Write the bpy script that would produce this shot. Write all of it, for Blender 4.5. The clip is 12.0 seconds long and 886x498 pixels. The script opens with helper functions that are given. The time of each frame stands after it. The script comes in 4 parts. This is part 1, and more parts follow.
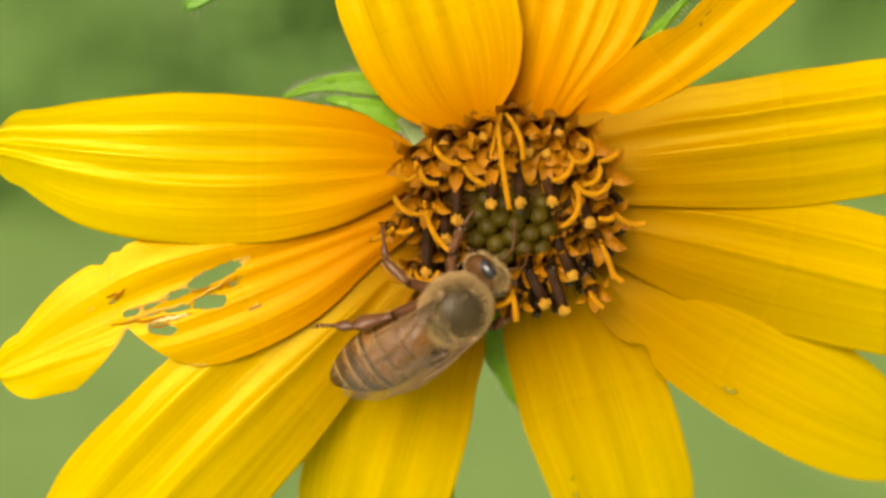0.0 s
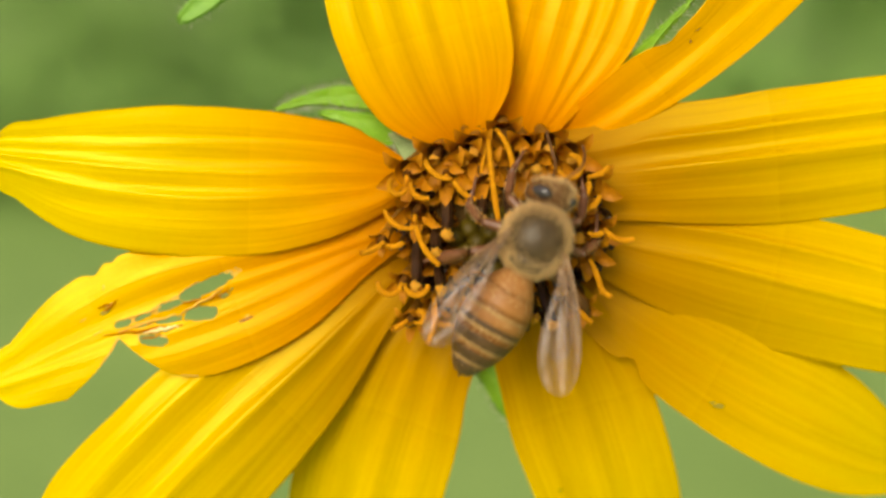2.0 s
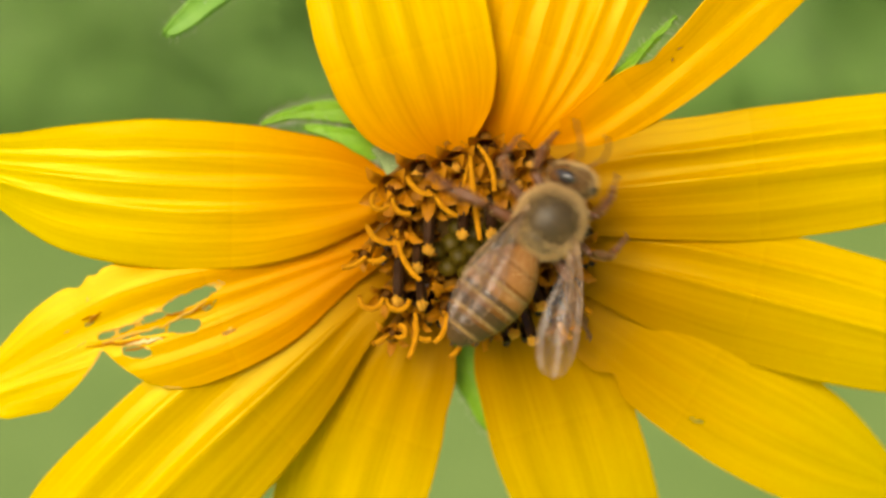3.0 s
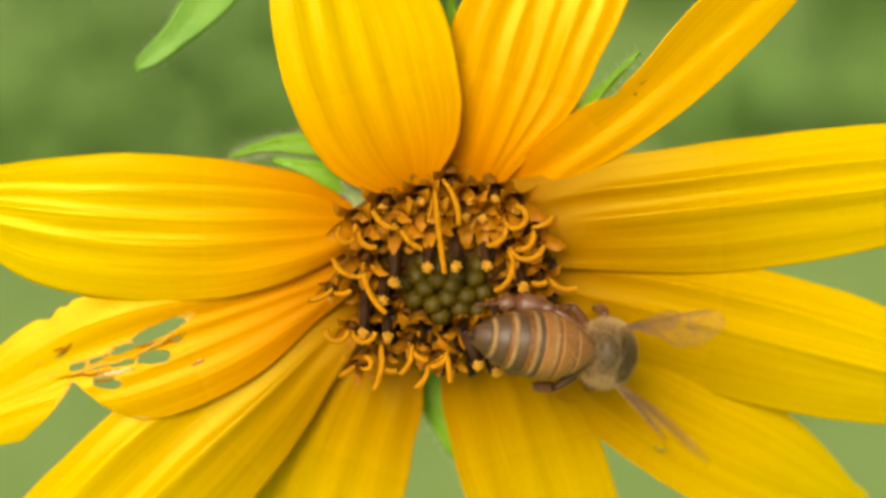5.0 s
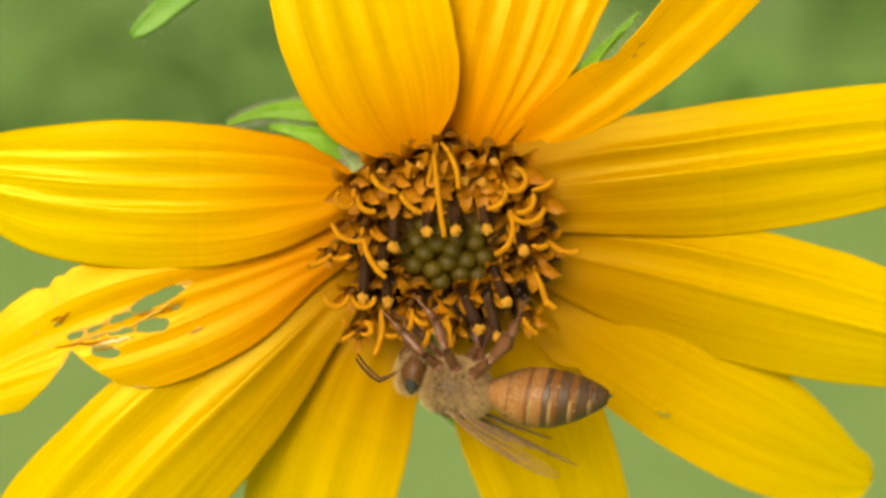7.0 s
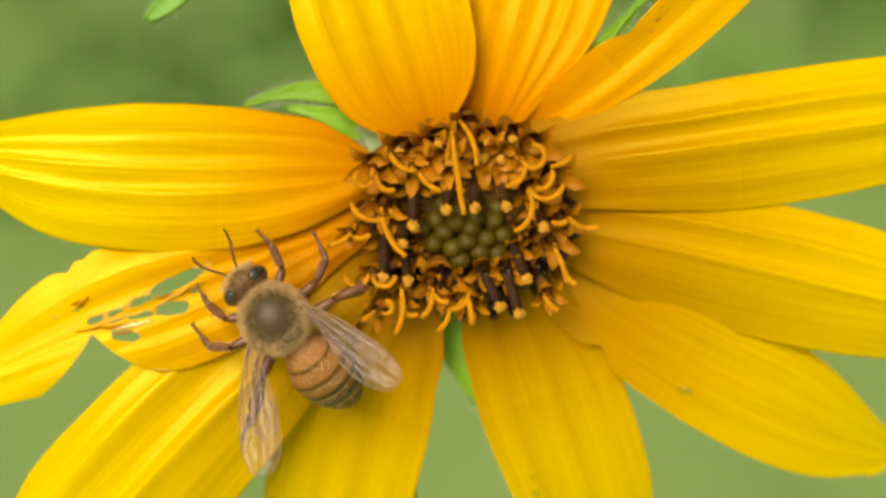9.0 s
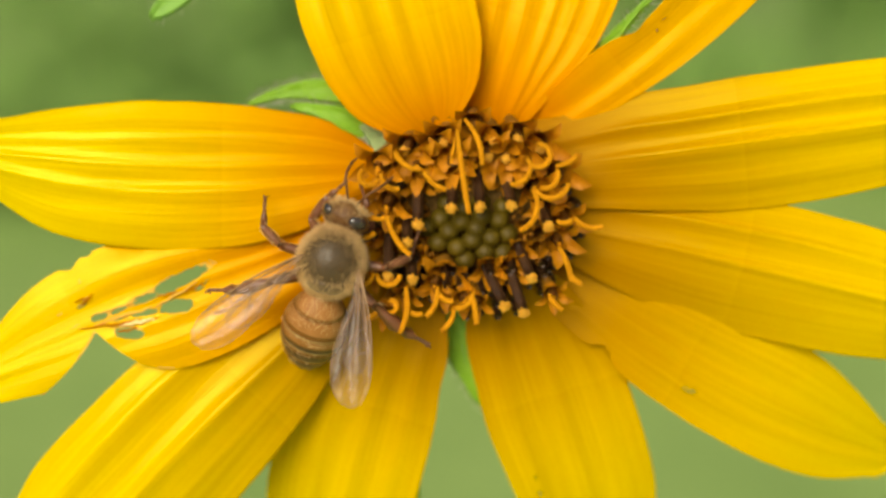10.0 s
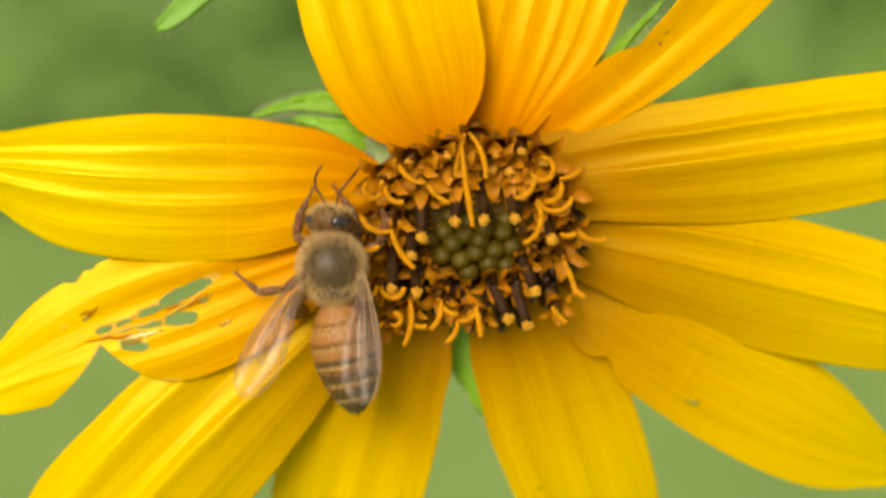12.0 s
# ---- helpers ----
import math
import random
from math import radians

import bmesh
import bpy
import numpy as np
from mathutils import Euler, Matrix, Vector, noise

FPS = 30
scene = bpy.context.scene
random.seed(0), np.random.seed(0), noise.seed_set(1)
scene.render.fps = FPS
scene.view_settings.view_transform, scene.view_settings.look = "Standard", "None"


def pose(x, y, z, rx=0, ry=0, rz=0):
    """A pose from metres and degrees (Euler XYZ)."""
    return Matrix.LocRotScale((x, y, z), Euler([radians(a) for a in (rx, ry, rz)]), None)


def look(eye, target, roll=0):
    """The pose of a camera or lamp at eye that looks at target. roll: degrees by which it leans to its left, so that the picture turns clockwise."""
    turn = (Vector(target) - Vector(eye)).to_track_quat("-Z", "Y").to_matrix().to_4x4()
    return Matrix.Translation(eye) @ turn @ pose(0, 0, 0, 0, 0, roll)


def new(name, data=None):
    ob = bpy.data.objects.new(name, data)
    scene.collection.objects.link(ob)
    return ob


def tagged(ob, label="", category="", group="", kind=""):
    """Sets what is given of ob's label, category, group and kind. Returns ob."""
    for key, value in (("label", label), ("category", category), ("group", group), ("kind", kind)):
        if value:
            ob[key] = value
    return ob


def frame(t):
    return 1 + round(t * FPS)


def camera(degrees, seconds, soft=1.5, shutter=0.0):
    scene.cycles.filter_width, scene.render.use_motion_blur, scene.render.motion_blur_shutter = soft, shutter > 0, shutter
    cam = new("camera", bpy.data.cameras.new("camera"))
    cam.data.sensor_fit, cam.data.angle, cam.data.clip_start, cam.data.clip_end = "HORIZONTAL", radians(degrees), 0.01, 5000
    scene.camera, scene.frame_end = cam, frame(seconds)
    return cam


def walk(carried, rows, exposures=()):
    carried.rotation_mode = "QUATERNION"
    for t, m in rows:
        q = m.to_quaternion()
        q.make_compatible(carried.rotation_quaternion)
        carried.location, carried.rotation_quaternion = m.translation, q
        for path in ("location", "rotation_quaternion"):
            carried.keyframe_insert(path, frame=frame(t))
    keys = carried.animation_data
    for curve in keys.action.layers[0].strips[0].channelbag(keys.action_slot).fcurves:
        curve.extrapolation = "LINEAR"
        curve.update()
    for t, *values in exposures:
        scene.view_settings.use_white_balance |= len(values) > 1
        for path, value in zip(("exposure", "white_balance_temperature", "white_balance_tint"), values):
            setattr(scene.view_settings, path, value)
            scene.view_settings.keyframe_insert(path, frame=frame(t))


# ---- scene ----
S = 0.001  # the flower and the bee are given in millimetres
DIST = 119.4
# The flower's face: x to the side, y up along the face, z out of it. The face looks up by 20 degrees.
FACE = pose(0, 0, 1.0, 70, 0, 0)

cam = camera(30, 12.0, soft=2.7, shutter=0.5)
cam.data.dof.use_dof = True
cam.data.dof.focus_distance = 0.117
cam.data.dof.aperture_fstop = 15
CAM_ROWS = [
    (0.0, -0.00, -0.00, 119.25, -0.25),
    (0.5, 0.91, 1.57, 120.29, -0.03),
    (1.0, 1.46, 0.96, 120.58, 0.15),
    (1.5, 0.73, 0.97, 120.04, 0.18),
    (2.0, 0.72, 0.99, 120.04, 0.17),
    (2.5, 1.83, 1.63, 120.89, 0.49),
    (3.0, 2.03, 2.09, 120.86, 0.63),
    (3.2, 1.78, 2.78, 120.80, 0.76),
    (4.8, 4.80, 4.78, 122.29, 0.47),
    (5.0, 4.51, 4.49, 122.44, 0.59),
    (5.5, 3.92, 4.94, 122.01, 0.34),
    (6.0, 4.08, 5.34, 122.19, 0.49),
    (6.5, 4.91, 3.00, 121.92, 0.32),
    (7.0, 4.55, 1.89, 121.63, 0.05),
    (9.0, 3.12, 0.32, 121.49, -0.84),
    (9.5, 2.28, 0.45, 121.08, -0.66),
    (10.0, 2.78, 0.25, 121.29, -0.57),
    (10.5, 3.14, 0.83, 121.60, -0.62),
    (11.0, 2.60, 0.98, 121.44, -0.68),
    (11.5, 2.18, 0.18, 121.12, -0.56),
    (12.0, 2.50, 1.18, 121.66, -0.59),
]
walk(cam, [(t, FACE @ pose(x * S, y * S, d * S, 0, 0, r)) for t, x, y, d, r in CAM_ROWS], [(0.0, 0.47, 7400, 5.5), (12.0, 0.47, 7400, 5.5)])

# ---- light: a bright, thinly clouded day ----
world = bpy.data.worlds.new("sky")
scene.world = world
world.use_nodes = True
sky = world.node_tree.nodes.new("ShaderNodeTexSky")
sky.sky_type, sky.sun_disc = "NISHITA", False
sky.air_density, sky.dust_density, sky.ozone_density = 0.6, 5.0, 0.6
sky.sun_elevation, sky.sun_rotation = radians(39), radians(202)
world.node_tree.links.new(sky.outputs[0], world.node_tree.nodes["Background"].inputs[0])
world.node_tree.nodes["Background"].inputs[1].default_value = 0.074
sun = new("sun", bpy.data.lights.new("sun", "SUN"))
sun.data.energy, sun.data.angle, sun.data.color = 2.3, radians(32), (1.0, 0.95, 0.86)
sun.matrix_world = look((-0.48, -1.2, 2.05), (0, 0, 1.0))


# ---- materials ----
def nodes_of(name):
    m = bpy.data.materials.new(name)
    m.use_nodes = True
    nt = m.node_tree
    return m, nt, nt.nodes, nt.links, nt.nodes["Principled BSDF"]


def noise_node(nt, scale, vec=None, detail=4.0, rough=0.55):
    n = nt.nodes.new("ShaderNodeTexNoise")
    n.inputs["Scale"].default_value, n.inputs["Detail"].default_value, n.inputs["Roughness"].default_value = scale, detail, rough
    if vec is None:
        vec = nt.nodes.new("ShaderNodeTexCoord").outputs["Object"]
    nt.links.new(vec, n.inputs["Vector"])
    return n


def ramp_node(nt, fac, stops):
    r = nt.nodes.new("ShaderNodeValToRGB")
    el = r.color_ramp.elements
    while len(el) < len(stops):
        el.new(0.5)
    for e, (p, c) in zip(el, stops):
        e.position, e.color = p, (*c, 1)
    nt.links.new(fac, r.inputs[0])
    return r


def mix_node(nt, fac, a, b, mode="MIX"):
    m = nt.nodes.new("ShaderNodeMix")
    m.data_type, m.blend_type = "RGBA", mode
    for sock, v in ((m.inputs[0], fac), (m.inputs[6], a), (m.inputs[7], b)):
        if isinstance(v, bpy.types.NodeSocket):
            nt.links.new(v, sock)
        elif isinstance(v, tuple):
            sock.default_value = (*v, 1)
        else:
            sock.default_value = v
    return m.outputs[2]


def bump_node(nt, height, strength, distance, bsdf):
    b = nt.nodes.new("ShaderNodeBump")
    b.inputs["Strength"].default_value, b.inputs["Distance"].default_value = strength, distance
    nt.links.new(height, b.inputs["Height"])
    nt.links.new(b.outputs[0], bsdf.inputs["Normal"])
    return b


def simple(name, dark, light, scale, rough=0.5, bump=0.3, dist=0.00005, spec=0.5, leaky=0.0, sheen=0.0):
    """A surface that varies between two colours at two scales, with a fine relief. leaky: how much light passes through."""
    m, nt, nodes, links, bsdf = nodes_of(name)
    n1, n2 = noise_node(nt, scale), noise_node(nt, scale * 7)
    c = ramp_node(nt, n1.outputs["Fac"], [(0.3, dark), (0.7, light)]).outputs[0]
    c = mix_node(nt, 0.35, c, ramp_node(nt, n2.outputs["Fac"], [(0.3, dark), (0.7, light)]).outputs[0])
    links.new(c, bsdf.inputs["Base Color"])
    bsdf.inputs["Roughness"].default_value = rough
    bsdf.inputs["Specular IOR Level"].default_value = spec
    bsdf.inputs["Sheen Weight"].default_value = sheen
    bump_node(nt, n2.outputs["Fac"], bump, dist, bsdf)
    if leaky:
        leak(nt, bsdf, c, leaky)
    return m


def leak(nt, bsdf, colour, share):
    tr = nt.nodes.new("ShaderNodeBsdfTranslucent")
    nt.links.new(colour, tr.inputs[0])
    mx = nt.nodes.new("ShaderNodeMixShader")
    mx.inputs[0].default_value = share
    nt.links.new(bsdf.outputs[0], mx.inputs[1])
    nt.links.new(tr.outputs[0], mx.inputs[2])
    nt.links.new(mx.outputs[0], nt.nodes["Material Output"].inputs[0])


def petal_material(name, tints):
    """Golden ray floret: deeper orange at its base, where some tints also hold shade; long veins, a silky gloss."""
    m, nt, nodes, links, bsdf = nodes_of(name)
    uv = nodes.new("ShaderNodeUVMap").outputs[0]
    sep = nodes.new("ShaderNodeSeparateXYZ")
    links.new(uv, sep.inputs[0])
    skew = nodes.new("ShaderNodeMath")
    skew.operation = "MULTIPLY_ADD"
    links.new(sep.outputs[1], skew.inputs[0])
    skew.inputs[1].default_value = 7.0
    links.new(sep.outputs[0], skew.inputs[2])
    along = nodes.new("ShaderNodeCombineXYZ")
    links.new(skew.outputs[0], along.inputs[0])
    links.new(sep.outputs[1], along.inputs[1])
    mp = nodes.new("ShaderNodeMapping")
    links.new(along.outputs[0], mp.inputs[0])
    mp.inputs["Scale"].default_value = (1.2, 16.0, 1.0)
    info = nodes.new("ShaderNodeObjectInfo")
    add = nodes.new("ShaderNodeVectorMath")
    links.new(mp.outputs[0], add.inputs[0])
    links.new(info.outputs["Random"], add.inputs[1])
    veins = noise_node(nt, 2.0, add.outputs[0], 5.0, 0.6)
    blot = noise_node(nt, 220.0)
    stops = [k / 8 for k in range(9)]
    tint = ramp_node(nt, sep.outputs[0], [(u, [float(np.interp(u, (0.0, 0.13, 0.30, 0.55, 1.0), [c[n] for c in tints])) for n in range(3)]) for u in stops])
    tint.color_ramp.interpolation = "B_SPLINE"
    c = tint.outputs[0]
    v = ramp_node(nt, veins.outputs["Fac"], [(0.35, (0.80, 0.70, 0.6)), (0.62, (1.0, 1.0, 1.0))]).outputs[0]
    c = mix_node(nt, 0.5, c, v, "MULTIPLY")
    c = mix_node(nt, ramp_node(nt, blot.outputs["Fac"], [(0.62, (0, 0, 0)), (0.85, (0.35, 0.35, 0.35))]).outputs[0], c, (0.72, 0.40, 0.001))
    links.new(c, bsdf.inputs["Base Color"])
    silk = ramp_node(nt, sep.outputs[0], [(k / 4, (r, r, r)) for k, r in enumerate((0.64, 0.36, 0.20, 0.18, 0.18))])
    silk.color_ramp.interpolation = "B_SPLINE"
    links.new(silk.outputs[0], bsdf.inputs["Roughness"])
    bsdf.inputs["Specular IOR Level"].default_value = 0.75
    bsdf.inputs["Specular Tint"].default_value = (1.0, 0.92, 0.12, 1)
    bump_node(nt, veins.outputs["Fac"], 0.28, 0.00025, bsdf)
    leak(nt, bsdf, c, 0.36)
    return m


def wing_material():
    """A clear membrane: a trace of milkiness, and glints from its crinkles."""
    m, nt, nodes, links, bsdf = nodes_of("wing_membrane")
    n = noise_node(nt, 900.0)
    bsdf.inputs["Base Color"].default_value = (0.70, 0.65, 0.66, 1)
    bsdf.inputs["Roughness"].default_value = 0.35
    b = bump_node(nt, n.outputs["Fac"], 0.8, 0.0003, bsdf)
    clear = nodes.new("ShaderNodeBsdfTransparent")
    clear.inputs[0].default_value = (0.96, 0.94, 0.92, 1)
    gloss = nodes.new("ShaderNodeBsdfGlossy")
    gloss.inputs["Color"].default_value = (0.95, 0.93, 0.97, 1)
    gloss.inputs["Roughness"].default_value = 0.26
    links.new(b.outputs[0], gloss.inputs["Normal"])
    film, mx = nodes.new("ShaderNodeMixShader"), nodes.new("ShaderNodeMixShader")
    film.inputs[0].default_value, mx.inputs[0].default_value = 0.40, 0.032
    links.new(bsdf.outputs[0], film.inputs[1])
    links.new(gloss.outputs[0], film.inputs[2])
    links.new(clear.outputs[0], mx.inputs[1])
    links.new(film.outputs[0], mx.inputs[2])
    links.new(mx.outputs[0], nodes["Material Output"].inputs[0])
    return m


PETAL = petal_material("petal", ((0.50, 0.15, 0.0003), (0.78, 0.295, 0.0003), (0.84, 0.435, 0.0004), (0.84, 0.585, 0.0005), (0.84, 0.67, 0.0007)))
PETAL_EATEN = petal_material("amber_petal", ((0.50, 0.15, 0.0003), (0.78, 0.27, 0.0003), (0.84, 0.38, 0.0004), (0.85, 0.50, 0.0005), (0.85, 0.67, 0.0007)))
PETAL_WARM = petal_material("deep_gold_petal", ((0.52, 0.15, 0.0003), (0.82, 0.30, 0.0003), (0.86, 0.395, 0.0004), (0.87, 0.475, 0.0005), (0.87, 0.55, 0.0007)))
# Orange base is pigment; its extra darkness is shade beside the disc, painted in
PETAL_SHADED_BASE = petal_material("shaded_base_petal", ((0.40, 0.13, 0.0003), (0.48, 0.195, 0.0003), (0.65, 0.355, 0.0004), (0.84, 0.57, 0.0005), (0.85, 0.67, 0.0007)))
WING = wing_material()
SEPAL = simple("sepal_green", (0.16, 0.38, 0.012), (0.29, 0.55, 0.035), 400, 0.5, 0.4, leaky=0.25)
LEAF = simple("leaf_green", (0.15, 0.37, 0.035), (0.26, 0.51, 0.07), 250, 0.55, 0.4, leaky=0.3)
BRACT = simple("downy_bract", (0.16, 0.25, 0.08), (0.32, 0.39, 0.18), 500, 0.8, 0.5)
STEM = simple("stem_green", (0.08, 0.16, 0.03), (0.15, 0.26, 0.06), 300, 0.6, 0.4)
COROLLA = simple("corolla_yellow", (0.33, 0.118, 0.003), (0.58, 0.225, 0.006), 600, 0.55, 0.6, spec=0.25, leaky=0.12)
# Darker copy of the corolla: shade among the crowded bells, put into their colour
COROLLA_SHADE = simple("shaded_corolla_brown", (0.16, 0.058, 0.003), (0.36, 0.145, 0.007), 600, 0.6, 0.6, spec=0.2, leaky=0.1)
ANTHER = simple("anther_brown", (0.018, 0.008, 0.004), (0.07, 0.032, 0.013), 900, 0.32, 0.8)
ANTHER_OLD = simple("spent_anther_brown", (0.10, 0.04, 0.008), (0.24, 0.10, 0.016), 900, 0.5, 0.8, spec=0.2)
STIGMA = simple("stigma_orange", (0.58, 0.22, 0.005), (0.78, 0.335, 0.01), 1500, 0.8, 1.0, 0.0002, spec=0.15)
POLLEN = simple("pollen", (0.76, 0.32, 0.01), (0.90, 0.48, 0.04), 2500, 0.85, 1.0, 0.0002)
COROLLA_TUBE = simple("corolla_tube_brown", (0.13, 0.055, 0.006), (0.34, 0.15, 0.012), 700, 0.6, 0.5, spec=0.2, leaky=0.1)
BUD = simple("bud_olive", (0.040, 0.028, 0.0015), (0.105, 0.070, 0.003), 900, 0.5, 0.6, spec=0.22)
DISC = simple("disc_base", (0.05, 0.028, 0.008), (0.13, 0.07, 0.018), 400, 0.9, 0.6, spec=0.05)
SCAR = simple("dry_edge", (0.50, 0.21, 0.012), (0.84, 0.53, 0.07), 700, 0.8, 0.8)
PALE_DRY = simple("bleached_shred", (0.75, 0.52, 0.14), (0.90, 0.76, 0.40), 900, 0.6, 0.6)
DRY = simple("withered_brown", (0.20, 0.07, 0.01), (0.42, 0.19, 0.03), 900, 0.8, 0.8)
OLD_GREEN = simple("green_bruise", (0.17, 0.15, 0.003), (0.36, 0.27, 0.004), 900, 0.6, 0.3)
HAIRWHITE = simple("fine_hair", (0.45, 0.5, 0.35), (0.65, 0.68, 0.5), 900, 0.6, 0.1, leaky=0.4)
BEE_DARK = simple("bee_dark", (0.018, 0.011, 0.008), (0.06, 0.035, 0.02), 600, 0.38, 0.5)
BEE_AMBER = simple("bee_amber", (0.23, 0.094, 0.021), (0.38, 0.168, 0.048), 350, 0.5, 0.4, spec=0.35)
BEE_DEEP = simple("bee_deep_amber", (0.13, 0.047, 0.008), (0.24, 0.09, 0.016), 400, 0.5, 0.4, spec=0.35)
BEE_BROWN = simple("bee_brown", (0.07, 0.027, 0.008), (0.145, 0.060, 0.016), 500, 0.5, 0.5, spec=0.3)
LEG_BROWN = simple("bee_leg_brown", (0.10, 0.036, 0.014), (0.20, 0.078, 0.032), 500, 0.4, 0.5, spec=0.5)
THORAX = simple("bee_thorax", (0.055, 0.037, 0.018), (0.10, 0.068, 0.034), 700, 0.4, 0.6, spec=0.3)
BEE_BAND = simple("bee_band", (0.055, 0.028, 0.012), (0.11, 0.055, 0.022), 600, 0.45, 0.5)
BEE_PALE = simple("bee_pale_band", (0.25, 0.14, 0.045), (0.38, 0.23, 0.085), 900, 0.8, 0.8)
FUZZ = simple("bee_fuzz", (0.54, 0.365, 0.15), (0.76, 0.555, 0.28), 800, 0.8, 0.1, leaky=0.3)
FUZZ_DARK = simple("bee_dark_fuzz", (0.12, 0.07, 0.028), (0.22, 0.13, 0.055), 800, 0.9, 0.1, spec=0.1)
EYE = simple("bee_eye", (0.020, 0.017, 0.020), (0.05, 0.042, 0.045), 500, 0.22, 0.1, spec=0.8)
VEIN = simple("wing_vein", (0.17, 0.085, 0.03), (0.34, 0.20, 0.09), 900, 0.4, 0.2)
GRASS = simple("meadow_grass", (0.145, 0.255, 0.057), (0.285, 0.41, 0.116), 1.7, 0.8, 0.6, 0.02)
BLADE = simple("grass_blade", (0.20, 0.36, 0.07), (0.31, 0.52, 0.14), 3.0, 0.6, 0.2, 0.002, leaky=0.25)
SHRUB = simple("shrub_leaf", (0.18, 0.32, 0.066), (0.285, 0.475, 0.12), 4.0, 0.6, 0.2, 0.002, leaky=0.2)


# ---- mesh helpers: pieces are (points, faces), in the units of their thing ----
def tube(points, radii, seg=8, flat=1.0):
    pts = [Vector(p) for p in points]
    verts, faces, side = [], [], None
    for i, p in enumerate(pts):
        d = (pts[min(i + 1, len(pts) - 1)] - pts[max(i - 1, 0)]).normalized()
        if side is None:
            side = d.cross(Vector((0, 0, 1)) if abs(d.z) < 0.9 else Vector((1, 0, 0))).normalized()
        side = (side - d * side.dot(d)).normalized()
        up = side.cross(d)
        for k in range(seg):
            a = 2 * math.pi * k / seg
            verts.append(p + radii[i] * (math.cos(a) * side + flat * math.sin(a) * up))
    for i in range(len(pts) - 1):
        for k in range(seg):
            a, b = i * seg + k, i * seg + (k + 1) % seg
            faces.append((a, a + seg, b + seg, b)[::-1])
    faces.append(tuple(range(seg)))
    faces.append(tuple(range((len(pts) - 1) * seg, len(pts) * seg))[::-1])
    return verts, faces


def blob(centre, radii, seg=16, rings=10, turn=None):
    c, verts, faces = Vector(centre), [], []
    for i in range(rings + 1):
        a = math.pi * i / rings
        for k in range(seg):
            b = 2 * math.pi * k / seg
            v = Vector((radii[0] * math.sin(a) * math.cos(b), radii[1] * math.sin(a) * math.sin(b), radii[2] * math.cos(a)))
            verts.append(c + (turn @ v if turn else v))
    for i in range(rings):
        for k in range(seg):
            a, b = i * seg + k, i * seg + (k + 1) % seg
            faces.append((a, a + seg, b + seg, b))
    return verts, faces


def arc(start, heading, bend, length, lift=0.0, n=9):
    """Points along a curl in the face plane: it sets out at heading and turns by bend degrees."""
    x, y, z = start
    pts, step = [Vector(start)], length / (n - 1)
    for i in range(n - 1):
        a = radians(heading + bend * (i + 0.5) / (n - 1))
        x, y, z = x + step * math.cos(a), y + step * math.sin(a), z + lift / (n - 1)
        pts.append(Vector((x, y, z)))
    return pts


def obj(name, pieces, material, parent=None, label="", scale=S, smooth=True, origin=(0, 0, 0)):
    verts, faces = [], []
    o = Vector(origin)
    for pv, pf in pieces:
        n = len(verts)
        verts.extend((Vector(v) - o) * scale for v in pv)
        faces.extend(tuple(i + n for i in f) for f in pf)
    me = bpy.data.meshes.new(name)
    me.from_pydata(verts, [], faces)
    me.materials.append(material)
    me.polygons.foreach_set("use_smooth", [smooth] * len(me.polygons))
    me.validate()
    ob = new(name, me)
    ob.location = o * scale
    if parent:
        ob.parent = parent
    if label:
        tagged(ob, label)
    return ob


def sheet(name, grid, keep, thick, material, parent=None, label="", scale=S, scar=None, dried=None):
    """A thin blade from a grid of points [along][across], with both faces, a rim, and openings where keep is false."""
    g = np.array(grid, dtype=float)
    nu, nv = g.shape[:2]
    du, dv = np.gradient(g, axis=0), np.gradient(g, axis=1)
    nrm = np.cross(du, dv)
    nrm /= np.maximum(np.linalg.norm(nrm, axis=2, keepdims=True), 1e-9)
    if nrm[:, :, 2].mean() < 0:
        nrm = -nrm
    verts = np.concatenate([(g + nrm * thick / 2).reshape(-1, 3), (g - nrm * thick / 2).reshape(-1, 3)]) * scale
    n, faces, rim, dry, flat_rim = nu * nv, [], {}, [], 0
    for i in range(nu - 1):
        for j in range(nv - 1):
            if keep[i][j]:
                q = (i * nv + j, (i + 1) * nv + j, (i + 1) * nv + j + 1, i * nv + j + 1)
                faces += [q, tuple(k + n for k in q[::-1])]
                near = dried and dried(i, j)
                dry += [1 if near else 0] * 2
                for a, b in zip(q, q[1:] + q[:1]):
                    rim[(a, b)] = rim.get((a, b), 0) + 1
    for a, b in list(rim):
        if (b, a) not in rim:
            faces.append((b, a, a + n, b + n))
            dry.append(0)
            flat_rim += 1
    me = bpy.data.meshes.new(name)
    me.from_pydata(verts.tolist(), [], faces)
    uv = me.uv_layers.new(name="UVMap")
    idx = np.zeros(len(me.loops), dtype=int)
    me.loops.foreach_get("vertex_index", idx)
    idx %= n
    uv.data.foreach_set("uv", np.stack([(idx // nv) / (nu - 1), (idx % nv) / (nv - 1)], 1).ravel())
    me.materials.append(material)
    if scar:
        me.materials.append(scar)
        me.polygons.foreach_set("material_index", dry)
    me.polygons.foreach_set("use_smooth", [True] * (len(faces) - flat_rim) + [False] * flat_rim)
    me.update()
    ob = new(name, me)
    if parent:
        ob.parent = parent
    if label:
        tagged(ob, label)
    return ob


def face(x, y, z):
    """A place at the height z over the face, with x and y drawn in as z grows to fit the camera's view."""
    k = 1 - z / DIST
    return Vector((x * k, y * k, z))


